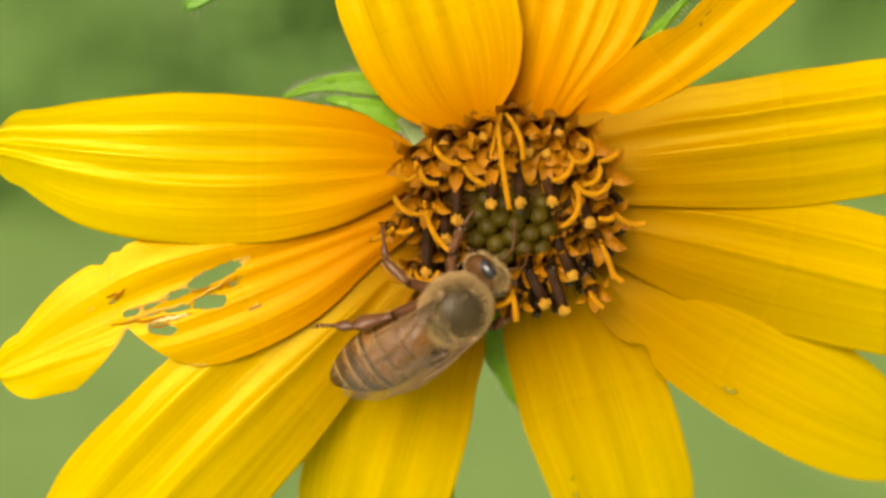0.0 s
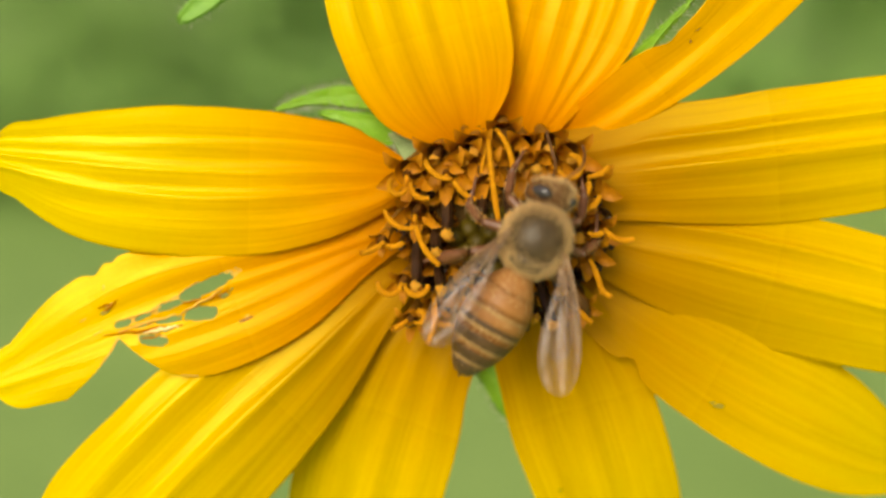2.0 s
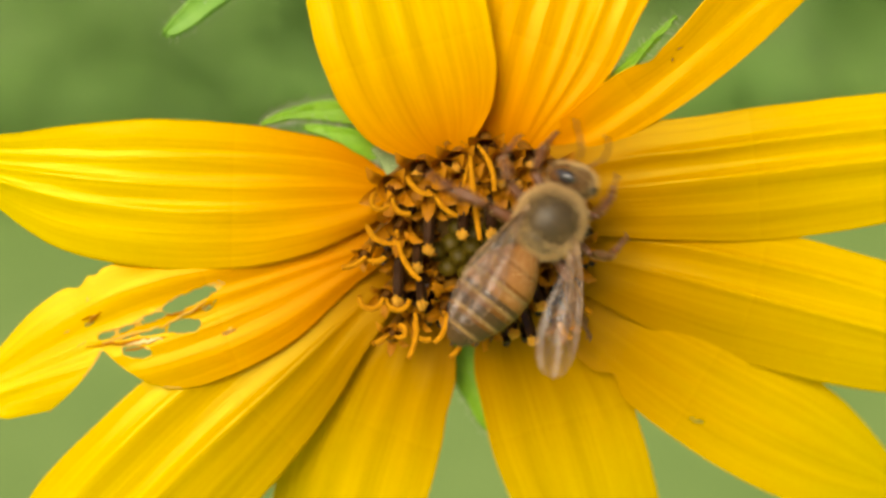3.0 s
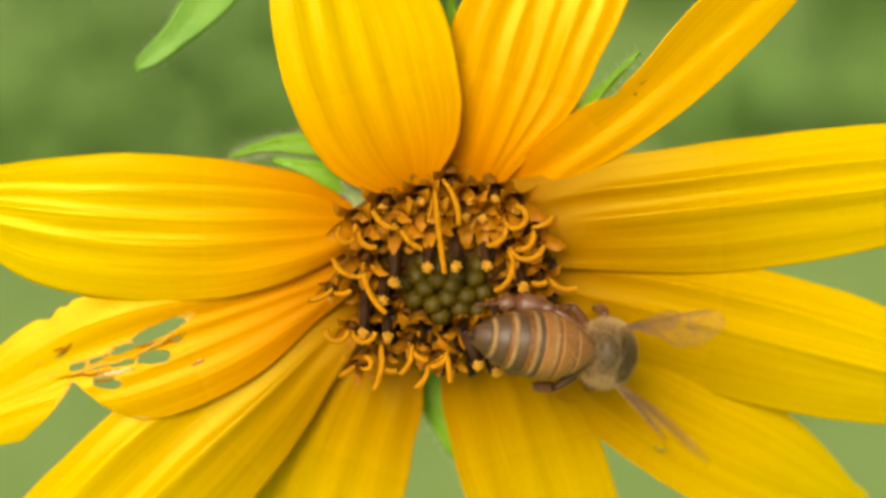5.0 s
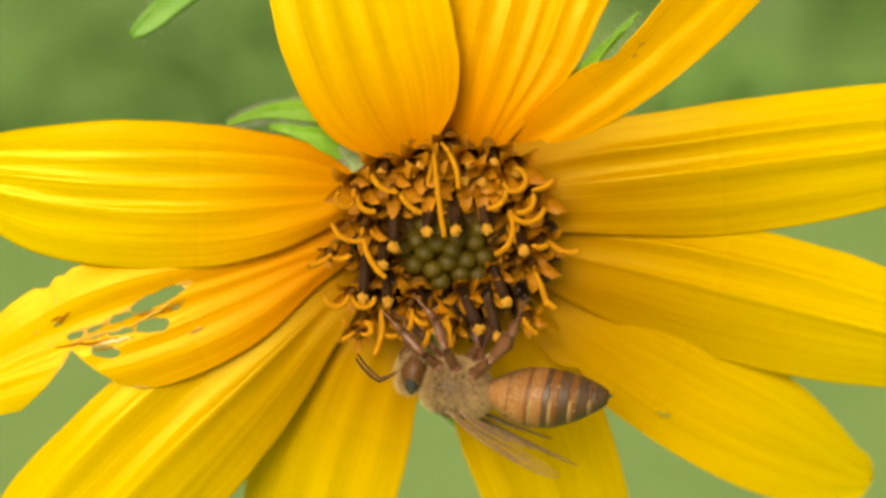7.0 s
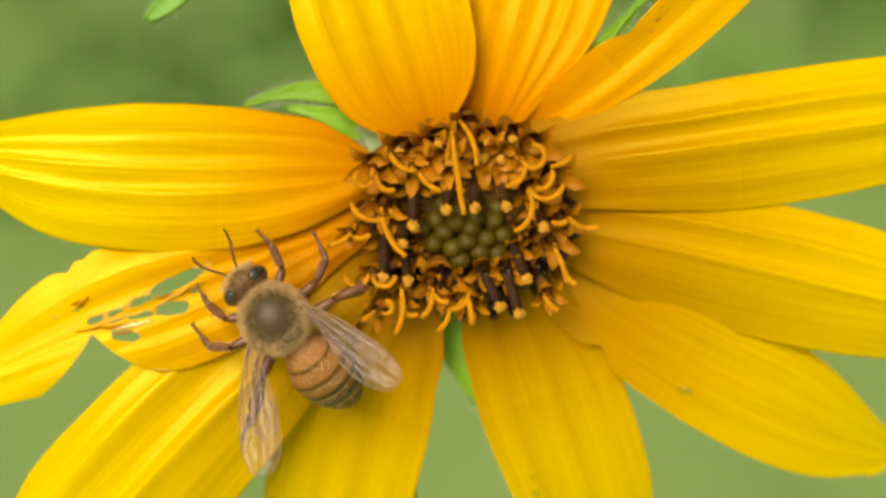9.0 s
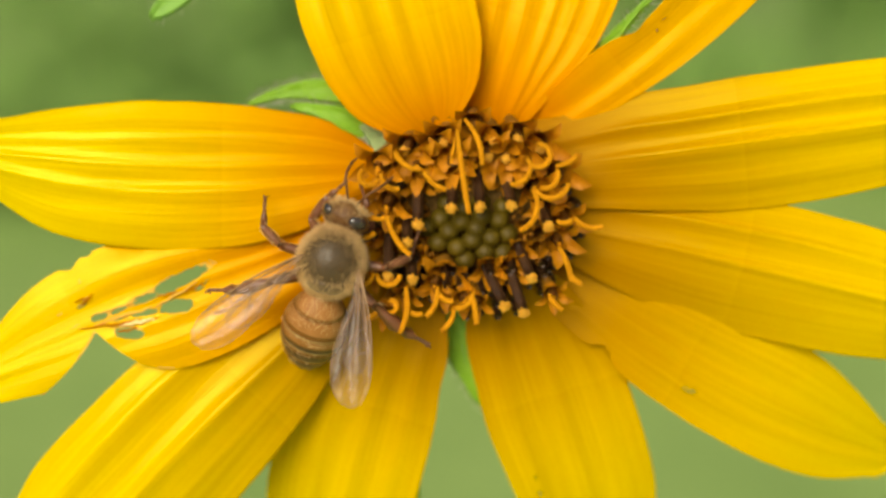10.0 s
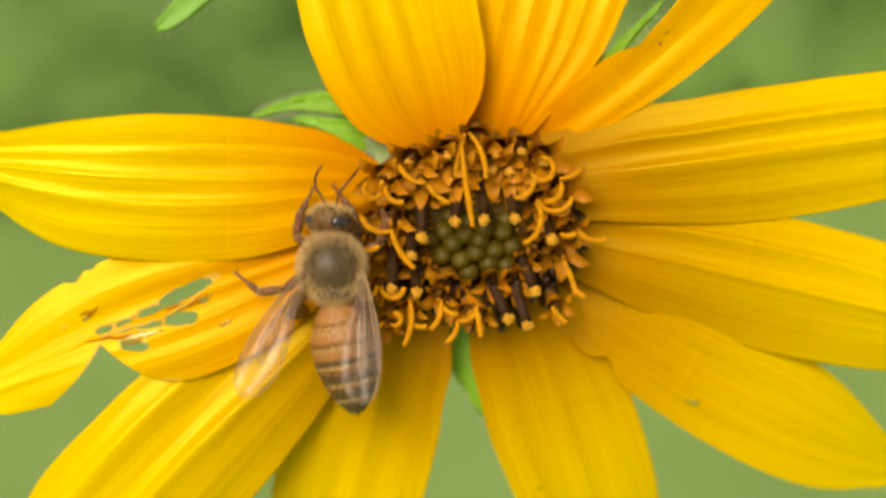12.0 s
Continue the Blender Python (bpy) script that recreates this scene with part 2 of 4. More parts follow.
# ---- ground and distance ----
def build_ground():
    n, size = 40, 60.0
    verts = [((i / n - 0.5) * size * 2, (j / n - 0.5) * size * 2 + 20, 0.04 * noise.noise((i * 0.9, j * 0.9, 0))) for j in range(n + 1) for i in range(n + 1)]
    faces = [(j * (n + 1) + i, j * (n + 1) + i + 1, (j + 1) * (n + 1) + i + 1, (j + 1) * (n + 1) + i) for j in range(n) for i in range(n)]
    g = obj("ground", [(verts, faces)], GRASS, None, "pale green mown meadow, far out of focus", 1.0)
    tagged(g, "", "ground", "", "structure")


build_ground()


def bush(x, y, spread, height, count, seed, material, label):
    """A low bush: crooked stems with many small leaves."""
    rnd, root = random.Random(seed), new("bush")
    root.location = (x, y, 0)
    tagged(root, label, "bush", "bushes behind the flower")
    stems, leaves = [], []
    for k in range(14):
        a, r = rnd.uniform(0, 6.28), spread * math.sqrt(rnd.random())
        top = Vector((r * math.cos(a), r * math.sin(a), height * rnd.uniform(0.6, 1.0)))
        stems.append(tube([Vector((top.x * 0.15, top.y * 0.15, -0.03)), Vector((top.x * 0.6, top.y * 0.6, top.z * 0.5)), top], [0.012, 0.008, 0.003], 6))
        for n in range(count // 14):
            t = rnd.uniform(0.2, 1.0)
            p = Vector((top.x * t, top.y * t, top.z * t)) + Vector((rnd.gauss(0, 1), rnd.gauss(0, 1), rnd.gauss(0, 0.7))) * spread * 0.22
            p.z = max(p.z, 0.02)
            d = Vector((rnd.gauss(0, 1), rnd.gauss(0, 1), rnd.gauss(0, 0.6))).normalized()
            w = d.cross(Vector((0, 0, 1))).normalized() * rnd.uniform(0.012, 0.022)
            l = d * rnd.uniform(0.05, 0.09)
            leaves.append(([p, p + l * 0.5 + w + Vector((0, 0, 0.006)), p + l, p + l * 0.5 - w + Vector((0, 0, 0.006))], [(0, 1, 2), (0, 2, 3)]))
    obj("stem", stems, STEM, root, "", 1.0)
    tagged(obj("foliage", leaves, material, root, "", 1.0), "", "", "", "stuff")


bush(-0.80, 3.7, 0.45, 0.40, 700, 1, SHRUB, "dark green low bush in the blurred distance")
bush(-0.45, 4.1, 0.40, 0.45, 700, 2, BLADE, "grey-green low bush in the blurred distance")
bush(-0.15, 4.6, 0.35, 0.35, 700, 3, SHRUB, "dark green low bush in the blurred distance")
bush(-0.80, 3.15, 0.40, 0.22, 700, 6, SHRUB, "dark green low bush in the blurred distance")
bush(-0.25, 3.25, 0.40, 0.20, 600, 7, BLADE, "grey-green low bush in the blurred distance")
bush(0.62, 3.45, 0.32, 0.24, 500, 8, BLADE, "grey-green low bush in the blurred distance")
bush(1.05, 3.2, 0.30, 0.22, 500, 9, SHRUB, "dark green low bush in the blurred distance")
bush(1.15, 4.4, 0.30, 0.4, 500, 4, BLADE, "grey-green low bush in the blurred distance")
bush(0.70, 4.9, 0.35, 0.4, 500, 5, BLADE, "grey-green low bush in the blurred distance")

# ---- the flower ----
flower = new("yellow_flower")
flower.matrix_world = FACE
tagged(flower, "yellow sunflower-like bloom with golden petals, one of them eaten through", "flower")


KNOTS = np.array((0.0, 0.1, 0.22, 0.36, 0.52, 0.68, 0.82, 0.93))


def smooth_through(values):
    """An even curve through the half widths given at the knots, rounded off at the tip."""
    y, h, n = np.array(values), np.diff(KNOTS), len(KNOTS)
    a, b = np.eye(n), np.zeros(n)
    for k in range(1, n - 1):
        a[k, k - 1:k + 2] = h[k - 1], 2 * (h[k - 1] + h[k]), h[k]
        b[k] = 6 * ((y[k + 1] - y[k]) / h[k] - (y[k] - y[k - 1]) / h[k - 1])
    bend = np.linalg.solve(a, b)

    def width(u):
        tip = 1.0
        if u > KNOTS[-1]:
            tip = math.sqrt(max(0.0, 1 - ((u - KNOTS[-1]) / (1 - KNOTS[-1])) ** 2))
            u = KNOTS[-1]
        k = max(0, min(n - 2, int(np.searchsorted(KNOTS, u)) - 1))
        s, r = (u - KNOTS[k]) / h[k], (KNOTS[k + 1] - u) / h[k]
        return float(tip * (r * y[k] + s * y[k + 1] + ((r ** 3 - r) * bend[k] + (s ** 3 - s) * bend[k + 1]) * h[k] ** 2 / 6))
    return width


CLAW = 6


def even_noise(p):
    return noise.noise(p, noise_basis="PERLIN_NEW")


def petal(base, mid, tip, plus, minus, ridges=(), cup=0.3, fold=(0.0, 0.0, 0.0), seed=0, cut=None, bites=(), marks=(), nu=72, nv=61, label="", material=None, wave=0.35, calm=1.1):
    """A ray floret. Its midline runs from base over mid to tip; plus and minus are its half widths along either side; ridges are
    long pleats (where across, how broad, how high); cup raises its margins; fold bends the blade down on both sides of a crease;
    bites are notches in its margin (where along, which side, how deep, how long); past calm the pleats smooth out; cut is below zero where the blade is eaten away."""
    b, m, e = face(*base), face(*mid), face(*tip)
    c = (4 * m - b - e) / 2
    grid, gone = [], []
    curves = [smooth_through(minus), smooth_through(plus)]
    for i in range(-CLAW, nu):
        u = (max(i, 0) / (nu - 1)) ** 0.9
        p = (1 - u) ** 2 * b + 2 * u * (1 - u) * c + u * u * e
        d = (2 * (1 - u) * (c - b) + 2 * u * (e - c)).normalized()
        side = d.cross(Vector((0, 0, 1))).normalized()
        nrm = side.cross(d).normalized()
        if i < 0:
            p = p + Vector((d.x, d.y, 0.3)) * 4.6 * i / CLAW
        row, lost = [], []
        widths = [max(c_side(u), 0.02) for c_side in curves]
        for j in range(nv):
            v = 2 * j / (nv - 1) - 1
            w = widths[v > 0]
            w *= 1 + 0.018 * even_noise((u * 9 + seed * 0.61, seed * 3.1, 4.0 * (v > 0) + 0.3))
            bitten = sum(deep * math.exp(-((u - at) / long) ** 2) for at, way, deep, long in bites if way * v > 0) * v ** 6
            damp = math.tanh(u * 3.0) * (1 - 0.45 * u) * (1 - 0.75 * max(0.0, min(1.0, (u - calm) / 0.15)))
            h = cup * v * v * min(1.0, w / 3.0)
            h += wave * even_noise((u * 2.5 + v * 0.7, v * 1.2, seed * 5.5))
            drift = 0.06 * even_noise((seed * 1.7, u * 2.2, 1.7))
            for at, broad, high in ridges:
                h += high * damp * math.exp(-(((v + drift - at) / broad) ** 2)) * (0.95 + 0.2 * even_noise((u * 3 + at * 2.3, at * 9, seed + 0.4)))
            h += damp * 0.035 * min(1.0, w / 6.5) ** 2 * 1.6 * even_noise((v * 11 + seed * 7.7, u * 0.8, seed * 1.3))
            bent = max(0.0, v - fold[0]) * w * math.tanh(u * 4)
            rest = max(0.0, fold[0] - v) * w * math.tanh(u * 4)
            h -= fold[1] * (math.sqrt(bent * bent + 0.01) - 0.1) + fold[2] * (math.sqrt(rest * rest + 0.01) - 0.1)
            q = p + side * (v * w - math.copysign(bitten, v)) + nrm * h
            if cut:
                k = 1 - q.z / DIST
                f = cut(q.x / k, q.y / k)
                if abs(f) < 0.12:
                    gx, gy = (cut(q.x / k + 0.01, q.y / k) - f) / 0.01, (cut(q.x / k, q.y / k + 0.01) - f) / 0.01
                    g2 = max(gx * gx + gy * gy, 0.3)
                    step = Vector((-f * gx / g2, -f * gy / g2, 0)) * k
                    if step.length < 0.075:
                        q = q + step
                        f = 0.0
                lost.append(f)
            row.append(tuple(q))
        grid.append(row)
        gone.append(lost)
    keep = [[not cut or gone[i][j] + gone[i + 1][j] + gone[i][j + 1] + gone[i + 1][j + 1] > -1e-4 for j in range(nv - 1)] for i in range(nu + CLAW - 1)]
    dry = (lambda i, j: gone[i][j] < 0.07 + 0.09 * noise.noise((i * 0.05, j * 0.06, 2.0)) and noise.noise((i * 0.035, j * 0.05, 7.0)) > -0.12) if cut else None
    ob = sheet("petal", grid, keep, 0.04, material or PETAL, flower, label, S, SCAR if cut else None, dry)
    flat = np.array(grid).reshape(-1, 3)
    seen = flat[:, :2] / (1 - flat[:, 2:3] / DIST)
    for x, y, long, wide, turn, stain in marks:
        n = int(np.argmin(((seen - (x, y)) ** 2).sum(1)))
        obj("blemish", [blob(Vector(flat[n]) + Vector((0, 0, 0.01)), (long, wide, 0.03), 12, 6, Matrix.Rotation(radians(turn), 3, "Z"))], stain, ob)
    return ob, flat, seen


def eaten(x, y):
    """Where a caterpillar has been: long slots with shreds left between them, and a deep notch below them."""
    f = 9.0
    for cx, cy, long, wide, turn in SLOTS:
        a = radians(turn)
        p, q = (x - cx) * math.cos(a) + (y - cy) * math.sin(a), (y - cy) * math.cos(a) - (x - cx) * math.sin(a)
        r = math.sqrt((p / long) ** 2 + (q / wide) ** 2)
        f = min(f, (r - 1.15 - 0.25 * noise.noise((x * 2.2, y * 3.1, 3.0))) * wide)
    dx, dy = x - NOTCH[0], y - NOTCH[1]
    left, right = dx * 0.85 - dy * 0.42 + 0.065 * dy * dy, -dx * 0.8 - dy * 0.8 + 0.0726 * min(dx, 7.0) ** 2
    return min(f, -min(left, right))


def shreds(ob, flat, seen):
    """Torn shreds and dried curls left along the eaten slots."""
    rnd = random.Random(12)
    for x0, y0, x1, y1, rise, r in SHREDS:
        pts = []
        for k in range(11):
            x, y = x0 + (x1 - x0) * k / 10, y0 + (y1 - y0) * k / 10
            n = int(np.argmin(((seen - (x, y)) ** 2).sum(1)))
            pts.append(face(x + 0.05 * rnd.gauss(0, 1), y + 0.05 * rnd.gauss(0, 1), flat[n][2] + 0.04 + rise * math.sin(math.pi * k / 10)))
        obj("torn_strand", [tube(pts, [r * 0.65 * (0.35 + 0.8 * math.sin(math.pi * (k + 0.4) / 11)) for k in range(11)], 7, 0.45)], PALE_DRY if r > 0.19 else SCAR if rnd.random() < 0.3 else PETAL, ob)


# Eaten slots: middle, half length, half width, turn; shreds: from, to, rise, thickness
SLOTS = ((-16.61, -1.88, 2.12, 0.45, 25), (-19.17, -3.18, 1.02, 0.24, 20), (-16.76, -3.74, 1.18, 0.45, 8), (-22.46, -4.49, 0.57, 0.24, 20), (-19.16, -4.22, 1.1, 0.2, 8), (-20.26, -5.71, 0.9, 0.37, -8), (-21.02, -3.98, 0.73, 0.14, 25), (-15.25, -2.41, 0.29, 0.16, 20), (-21.09, -4.6, 0.33, 0.12, 10))
SHREDS = ((-23.9, -5.37, -18.12, -4.62, 0.15, 0.16), (-22.87, -5.07, -18.54, -3.8, 0.15, 0.17), (-18.54, -3.88, -15.17, -1.95, 0.2, 0.14), (-22.46, -4.24, -19.7, -3.31, 0.15, 0.12), (-21.01, -5.14, -18.45, -4.71, 0.25, 0.2), (-19.68, -5.38, -21.21, -5.64, 0.3, 0.12), (-16.28, -2.83, -14.84, -1.99, 0.3, 0.1), (-18.13, -3.05, -16.07, -2.62, 0.15, 0.12), (-23.91, -3.76, -22.89, -2.76, 0.2, 0.12), (-24.33, -3.35, -23.42, -3.09, 0.2, 0.1))
NOTCH = (-22.78, -5.57)
EATEN_MARKS = ((-13.91, -4.29, 0.95, 0.12, 24, DRY), (-13.50, -4.00, 0.25, 0.12, 60, SCAR), (-23.71, -3.59, 0.5, 0.2, 35, OLD_GREEN), (-23.42, -3.09, 0.45, 0.07, 40, SCAR), (-23.93, -1.94, 0.08, 0.25, 0, SCAR), (-25.35, -4.27, 0.3, 0.06, 30, SCAR), (-24.31, -5.17, 0.5, 0.05, 30, SCAR), (-15.16, -2.53, 0.5, 0.1, 35, OLD_GREEN), (-14.63, -1.99, 0.3, 0.09, 50, OLD_GREEN))

petal((-2.03, 6.08, -1.4), (-17.03, 5.91, 0.6), (-32.6, 7.58, 0.0), (1.6, 3.77, 4.78, 5.33, 5.48, 5.0, 4.04, 3.06), (1.5, 3.05, 4.37, 5.21, 5.56, 5.36, 4.35, 2.5), ((0.52, 0.17, 0.55), (0.6, 0.06, 0.14), (0.1, 0.12, 0.25), (0.13, 0.04, 0.12), (-0.25, 0.12, 0.3), (-0.21, 0.05, 0.14), (-0.62, 0.2, 0.15)), -0.9, seed=1)
shreds(*petal((-2.68, 2.22, -2.4), (-16.89, -3.16, -0.7), (-32.13, -8.96, -0.6), (1.9, 2.1, 2.7, 3.9, 5.3, 5.36, 4.24, 2.3), (1.3, 2.2, 3.8, 4.95, 5.15, 4.3, 3.25, 2.6), ((0.62, 0.3, 0.8), (0.14, 0.12, 0.3), (-0.22, 0.12, 0.25), (-0.62, 0.22, 0.5)), -0.3, seed=2, cut=eaten, bites=((0.70, 1, 0.5, 0.02), (0.655, 1, 0.25, 0.012)), marks=EATEN_MARKS, calm=0.58, material=PETAL_EATEN, nu=300, nv=190, label="golden petal with ragged holes eaten through its middle"))
petal((-2.5, -0.48, -3.1), (-15.2, -12.1, -1.55), (-27.4, -24.6, -2.4), (2.0, 3.35, 4.89, 5.9, 6.4, 6.5, 6.3, 5.2), (1.9, 2.9, 4.3, 5.4, 6.1, 6.3, 5.5, 3.8), ((0.55, 0.17, 0.6), (0.6, 0.05, 0.16), (-0.1, 0.12, 0.45), (-0.08, 0.05, 0.16), (-0.55, 0.2, 0.35)), 0.2, (-0.12, 0.05, 0.5), seed=3, material=PETAL_SHADED_BASE)
petal((-0.22, -3.36, -4.0), (-4.0, -13.32, -6.1), (-6.73, -22.88, -12.4), (2.4, 3.2, 4.2, 5.0, 5.6, 5.6, 5.1, 4.0), (3.4, 4.55, 5.07, 5.57, 5.98, 5.99, 5.28, 4.17), ((-0.1, 0.13, 0.45), (-0.6, 0.13, 0.42), (0.42, 0.15, 0.4)), 0.3, seed=4, material=PETAL_SHADED_BASE)
petal((7.83, -1.78, -3.4), (11.35, -13.05, -6.2), (13.95, -23.07, -12.5), (3.19, 4.71, 5.25, 5.56, 5.41, 4.99, 4.33, 3.5), (2.6, 3.9, 4.7, 5.6, 5.8, 5.9, 5.4, 4.4), ((-0.05, 0.15, 0.5), (0.62, 0.15, 0.42), (-0.55, 0.15, 0.4)), 0.3, seed=5, material=PETAL_SHADED_BASE, marks=((9.6, -17.6, 0.45, 0.18, 100, OLD_GREEN), (9.3, -16.6, 0.25, 0.12, 80, OLD_GREEN)))
petal((11.36, -1.82, -4.1), (23.49, -9.65, -5.1), (35.72, -15.07, -11.5), (2.6, 3.0, 3.5, 4.0, 4.35, 4.4, 3.82, 2.52), (2.82, 3.46, 4.17, 4.83, 5.12, 4.87, 3.51, 1.87), ((0.0, 0.12, 0.3), (0.45, 0.15, 0.25), (-0.5, 0.2, 0.35)), 0.3, seed=6, material=PETAL_SHADED_BASE, bites=((0.19, 1, 1.0, 0.03),), marks=((20.58, -10.32, 0.6, 0.2, -12, OLD_GREEN), (20.18, -10.02, 0.25, 0.12, 10, OLD_GREEN)))
petal((11.86, 1.73, -2.45), (28.86, -2.06, -1.85), (46.65, -6.42, -2.8), (2.4, 3.5, 4.5, 5.13, 5.17, 4.85, 3.85, 2.28), (3.2, 3.7, 4.35, 4.86, 4.99, 4.61, 3.62, 2.04), ((-0.5, 0.13, 0.55), (-0.52, 0.05, 0.2), (0.0, 0.06, 0.36), (0.5, 0.2, 0.2)), 0.0, (0.04, 0.62, 0.02), seed=7, material=PETAL_SHADED_BASE)
petal((11.71, 6.43, -1.5), (29.44, 8.51, 0.2), (50.66, 11.53, -0.6), (3.3, 3.8, 4.4, 4.95, 5.01, 4.57, 3.55, 1.81), (3.5, 4.35, 4.6, 4.75, 4.8, 4.58, 3.97, 2.69), ((0.06, 0.13, 0.65), (0.02, 0.05, 0.3), (-0.44, 0.05, 0.25), (-0.42, 0.13, 0.65), (0.6, 0.15, 0.25)), -0.1, (0.12, 0.40, 0.06), seed=8, material=PETAL_SHADED_BASE)
petal((9.85, 9.08, -2.4), (18.96, 15.05, 0.1), (33.4, 28.64, 0.8), (2.0, 1.7, 1.5, 1.74, 2.18, 2.3, 2.06, 1.66), (1.7, 2.05, 2.42, 2.71, 2.2, 3.0, 2.9, 1.84), ((0.3, 0.25, 0.1),), 0.1, (-0.1, 0.22, -0.4), seed=9, material=PETAL_WARM, bites=((0.47, -1, 0.35, 0.03),), marks=((18.52, 16.11, 0.1, 0.25, 0, DRY), (19.3, 17.1, 0.32, 0.07, 30, DRY)), wave=0.15)
petal((7.21, 9.38, -2.6), (11.07, 19.61, -0.4), (14.91, 33.82, -0.8), (1.3, 2.0, 3.0, 4.28, 4.98, 5.71, 5.7, 4.51), (3.7, 4.4, 5.2, 6.03, 6.16, 5.45, 4.47, 2.92), ((-0.6, 0.1, 0.26), (-0.25, 0.1, 0.3), (0.1, 0.1, 0.26), (0.42, 0.1, 0.3), (0.75, 0.1, 0.22)), 0.4, seed=10, material=PETAL_WARM)
petal((2.11, 9.02, -0.8), (-1.51, 19.6, 1.0), (-5.51, 35.41, 0.8), (1.9, 4.1, 5.5, 6.16, 6.29, 5.38, 4.06, 2.53), (1.6, 3.97, 5.5, 6.21, 6.38, 5.69, 4.44, 2.59), ((-0.72, 0.1, 0.28), (-0.36, 0.12, 0.3), (0.02, 0.1, 0.3), (0.38, 0.1, 0.28), (0.72, 0.12, 0.3)), 0.5, seed=11)


def sepal(base, mid, tip, half, seed, name="sepal", material=SEPAL, label="", hairs=0):
    """A green bract with a raised midrib, and fine hairs along its margin."""
    b, m, e = face(*base), face(*mid), face(*tip)
    c = (4 * m - b - e) / 2
    grid, fuzz, nu, nv = [], [], 30, 13
    for i in range(nu):
        u = i / (nu - 1)
        p = (1 - u) ** 2 * b + 2 * u * (1 - u) * c + u * u * e
        d = (2 * (1 - u) * (c - b) + 2 * u * (e - c)).normalized()
        side = d.cross(Vector((0, 0, 1))).normalized()
        w = half * (0.6 + 0.4 * math.sin(math.pi * min(u * 1.4, 1))) * max(0.02, math.sqrt(1 - u ** 4))
        grid.append([tuple(p + side * (2 * j / (nv - 1) - 1) * w + Vector((0, 0, 1)) * (0.25 * w * abs(2 * j / (nv - 1) - 1) ** 1.5 + 0.06 * noise.noise((u * 9, j * 0.7, seed)))) for j in range(nv)])
        for k in range(hairs):
            s = random.choice((-1, 1, random.uniform(-1, 1)))
            q = p + side * s * w
            t = q + (side * s * 0.5 + d * random.uniform(-0.3, 0.5) + Vector((0, 0, 0.3))) * random.uniform(0.6, 1.5)
            fuzz.append(tube([q, (q + t) / 2, t], [0.028, 0.020, 0.008], 3))
    ob = sheet(name, grid, [[True] * (nv - 1)] * (nu - 1), 0.4, material, flower, label)
    if fuzz:
        tagged(obj("hairs", fuzz, HAIRWHITE, ob), "", "", "", "stuff")
    return ob


random.seed(4)
sepal((-2.0, 11.0, -4.4), (-7.0, 12.0, -4.0), (-11.4, 10.95, -3.6), 0.85, 1, hairs=16)
sepal((-0.6, 7.6, -3.2), (-4.4, 9.9, -1.9), (-8.3, 10.75, -1.9), 0.95, 2, hairs=3)
sepal((-0.13, 6.87, -2.0), (-1.66, 8.30, -1.9), (-3.64, 9.98, -2.4), 1.1, 8, material=BRACT, hairs=16)
sepal((11.0, 11.0, -4.0), (15.0, 15.2, -1.2), (18.9, 19.3, 0.0), 0.5, 3, hairs=4)
sepal((3.6, -3.0, -6.0), (4.0, -7.4, -6.5), (5.6, -11.4, -7.0), 1.3, 4, hairs=4)
sepal((5.4, 13.0, -5.0), (5.2, 19.0, -4.0), (4.6, 23.5, -3.0), 0.8, 5)
sepal((0.0, -20.0, -9.0), (1.0, 8.0, -7.0), (4.4, 6.5, -4.0), 1.2, 6)
sepal((-7.0, 31.5, -9.0), (-13.2, 22.6, -5.0), (-18.6, 17.4, -4.0), 1.9, 7, "leaf", LEAF, "pale green pointed leaf beside the bloom", 3)


def disc():
    axis = Matrix.Rotation(radians(22), 3, "X")
    return obj("disc", [blob((5.0, 2.6, -3.0), (7.0, 6.2, 2.6), 32, 14, axis)], DISC, flower, "dark domed flower centre")


def receptacle():
    obj("receptacle", [blob((5.0, 2.6, -6.0), (6.5, 6.0, 3.2), 28, 12)], SEPAL, flower)
    down = Vector((0, -math.sin(radians(70)), -math.cos(radians(70))))
    pts = [Vector((4.6, 2.2, -7.5)), Vector((2.0, -1.0, -13)), Vector((-1.5, -8, -18)), Vector((-2.6, -20, -23))]
    last = pts[-1]
    foot = (1000 + (FACE @ (last * S)).z * 1000 - 1000) + 25
    pts += [last + down * foot * k + Vector((6 * math.sin(k * 5), 0, 0)) for k in (0.1, 0.25, 0.45, 0.7, 1.0)]
    obj("stem", [tube(pts, [1.6, 1.2, 1.2, 1.3, 1.5, 1.8, 2.1, 2.4, 2.8], 12)], STEM, flower)


disc()
receptacle()


# ---- disc florets ----
def inner(x, y):
    """The way from a floret's mouth down into the dome."""
    return Vector((x + (5.0 - x) * 0.14, y + (2.6 - y) * 0.12 + (2.1 if y > 0 else 1.2), 0))


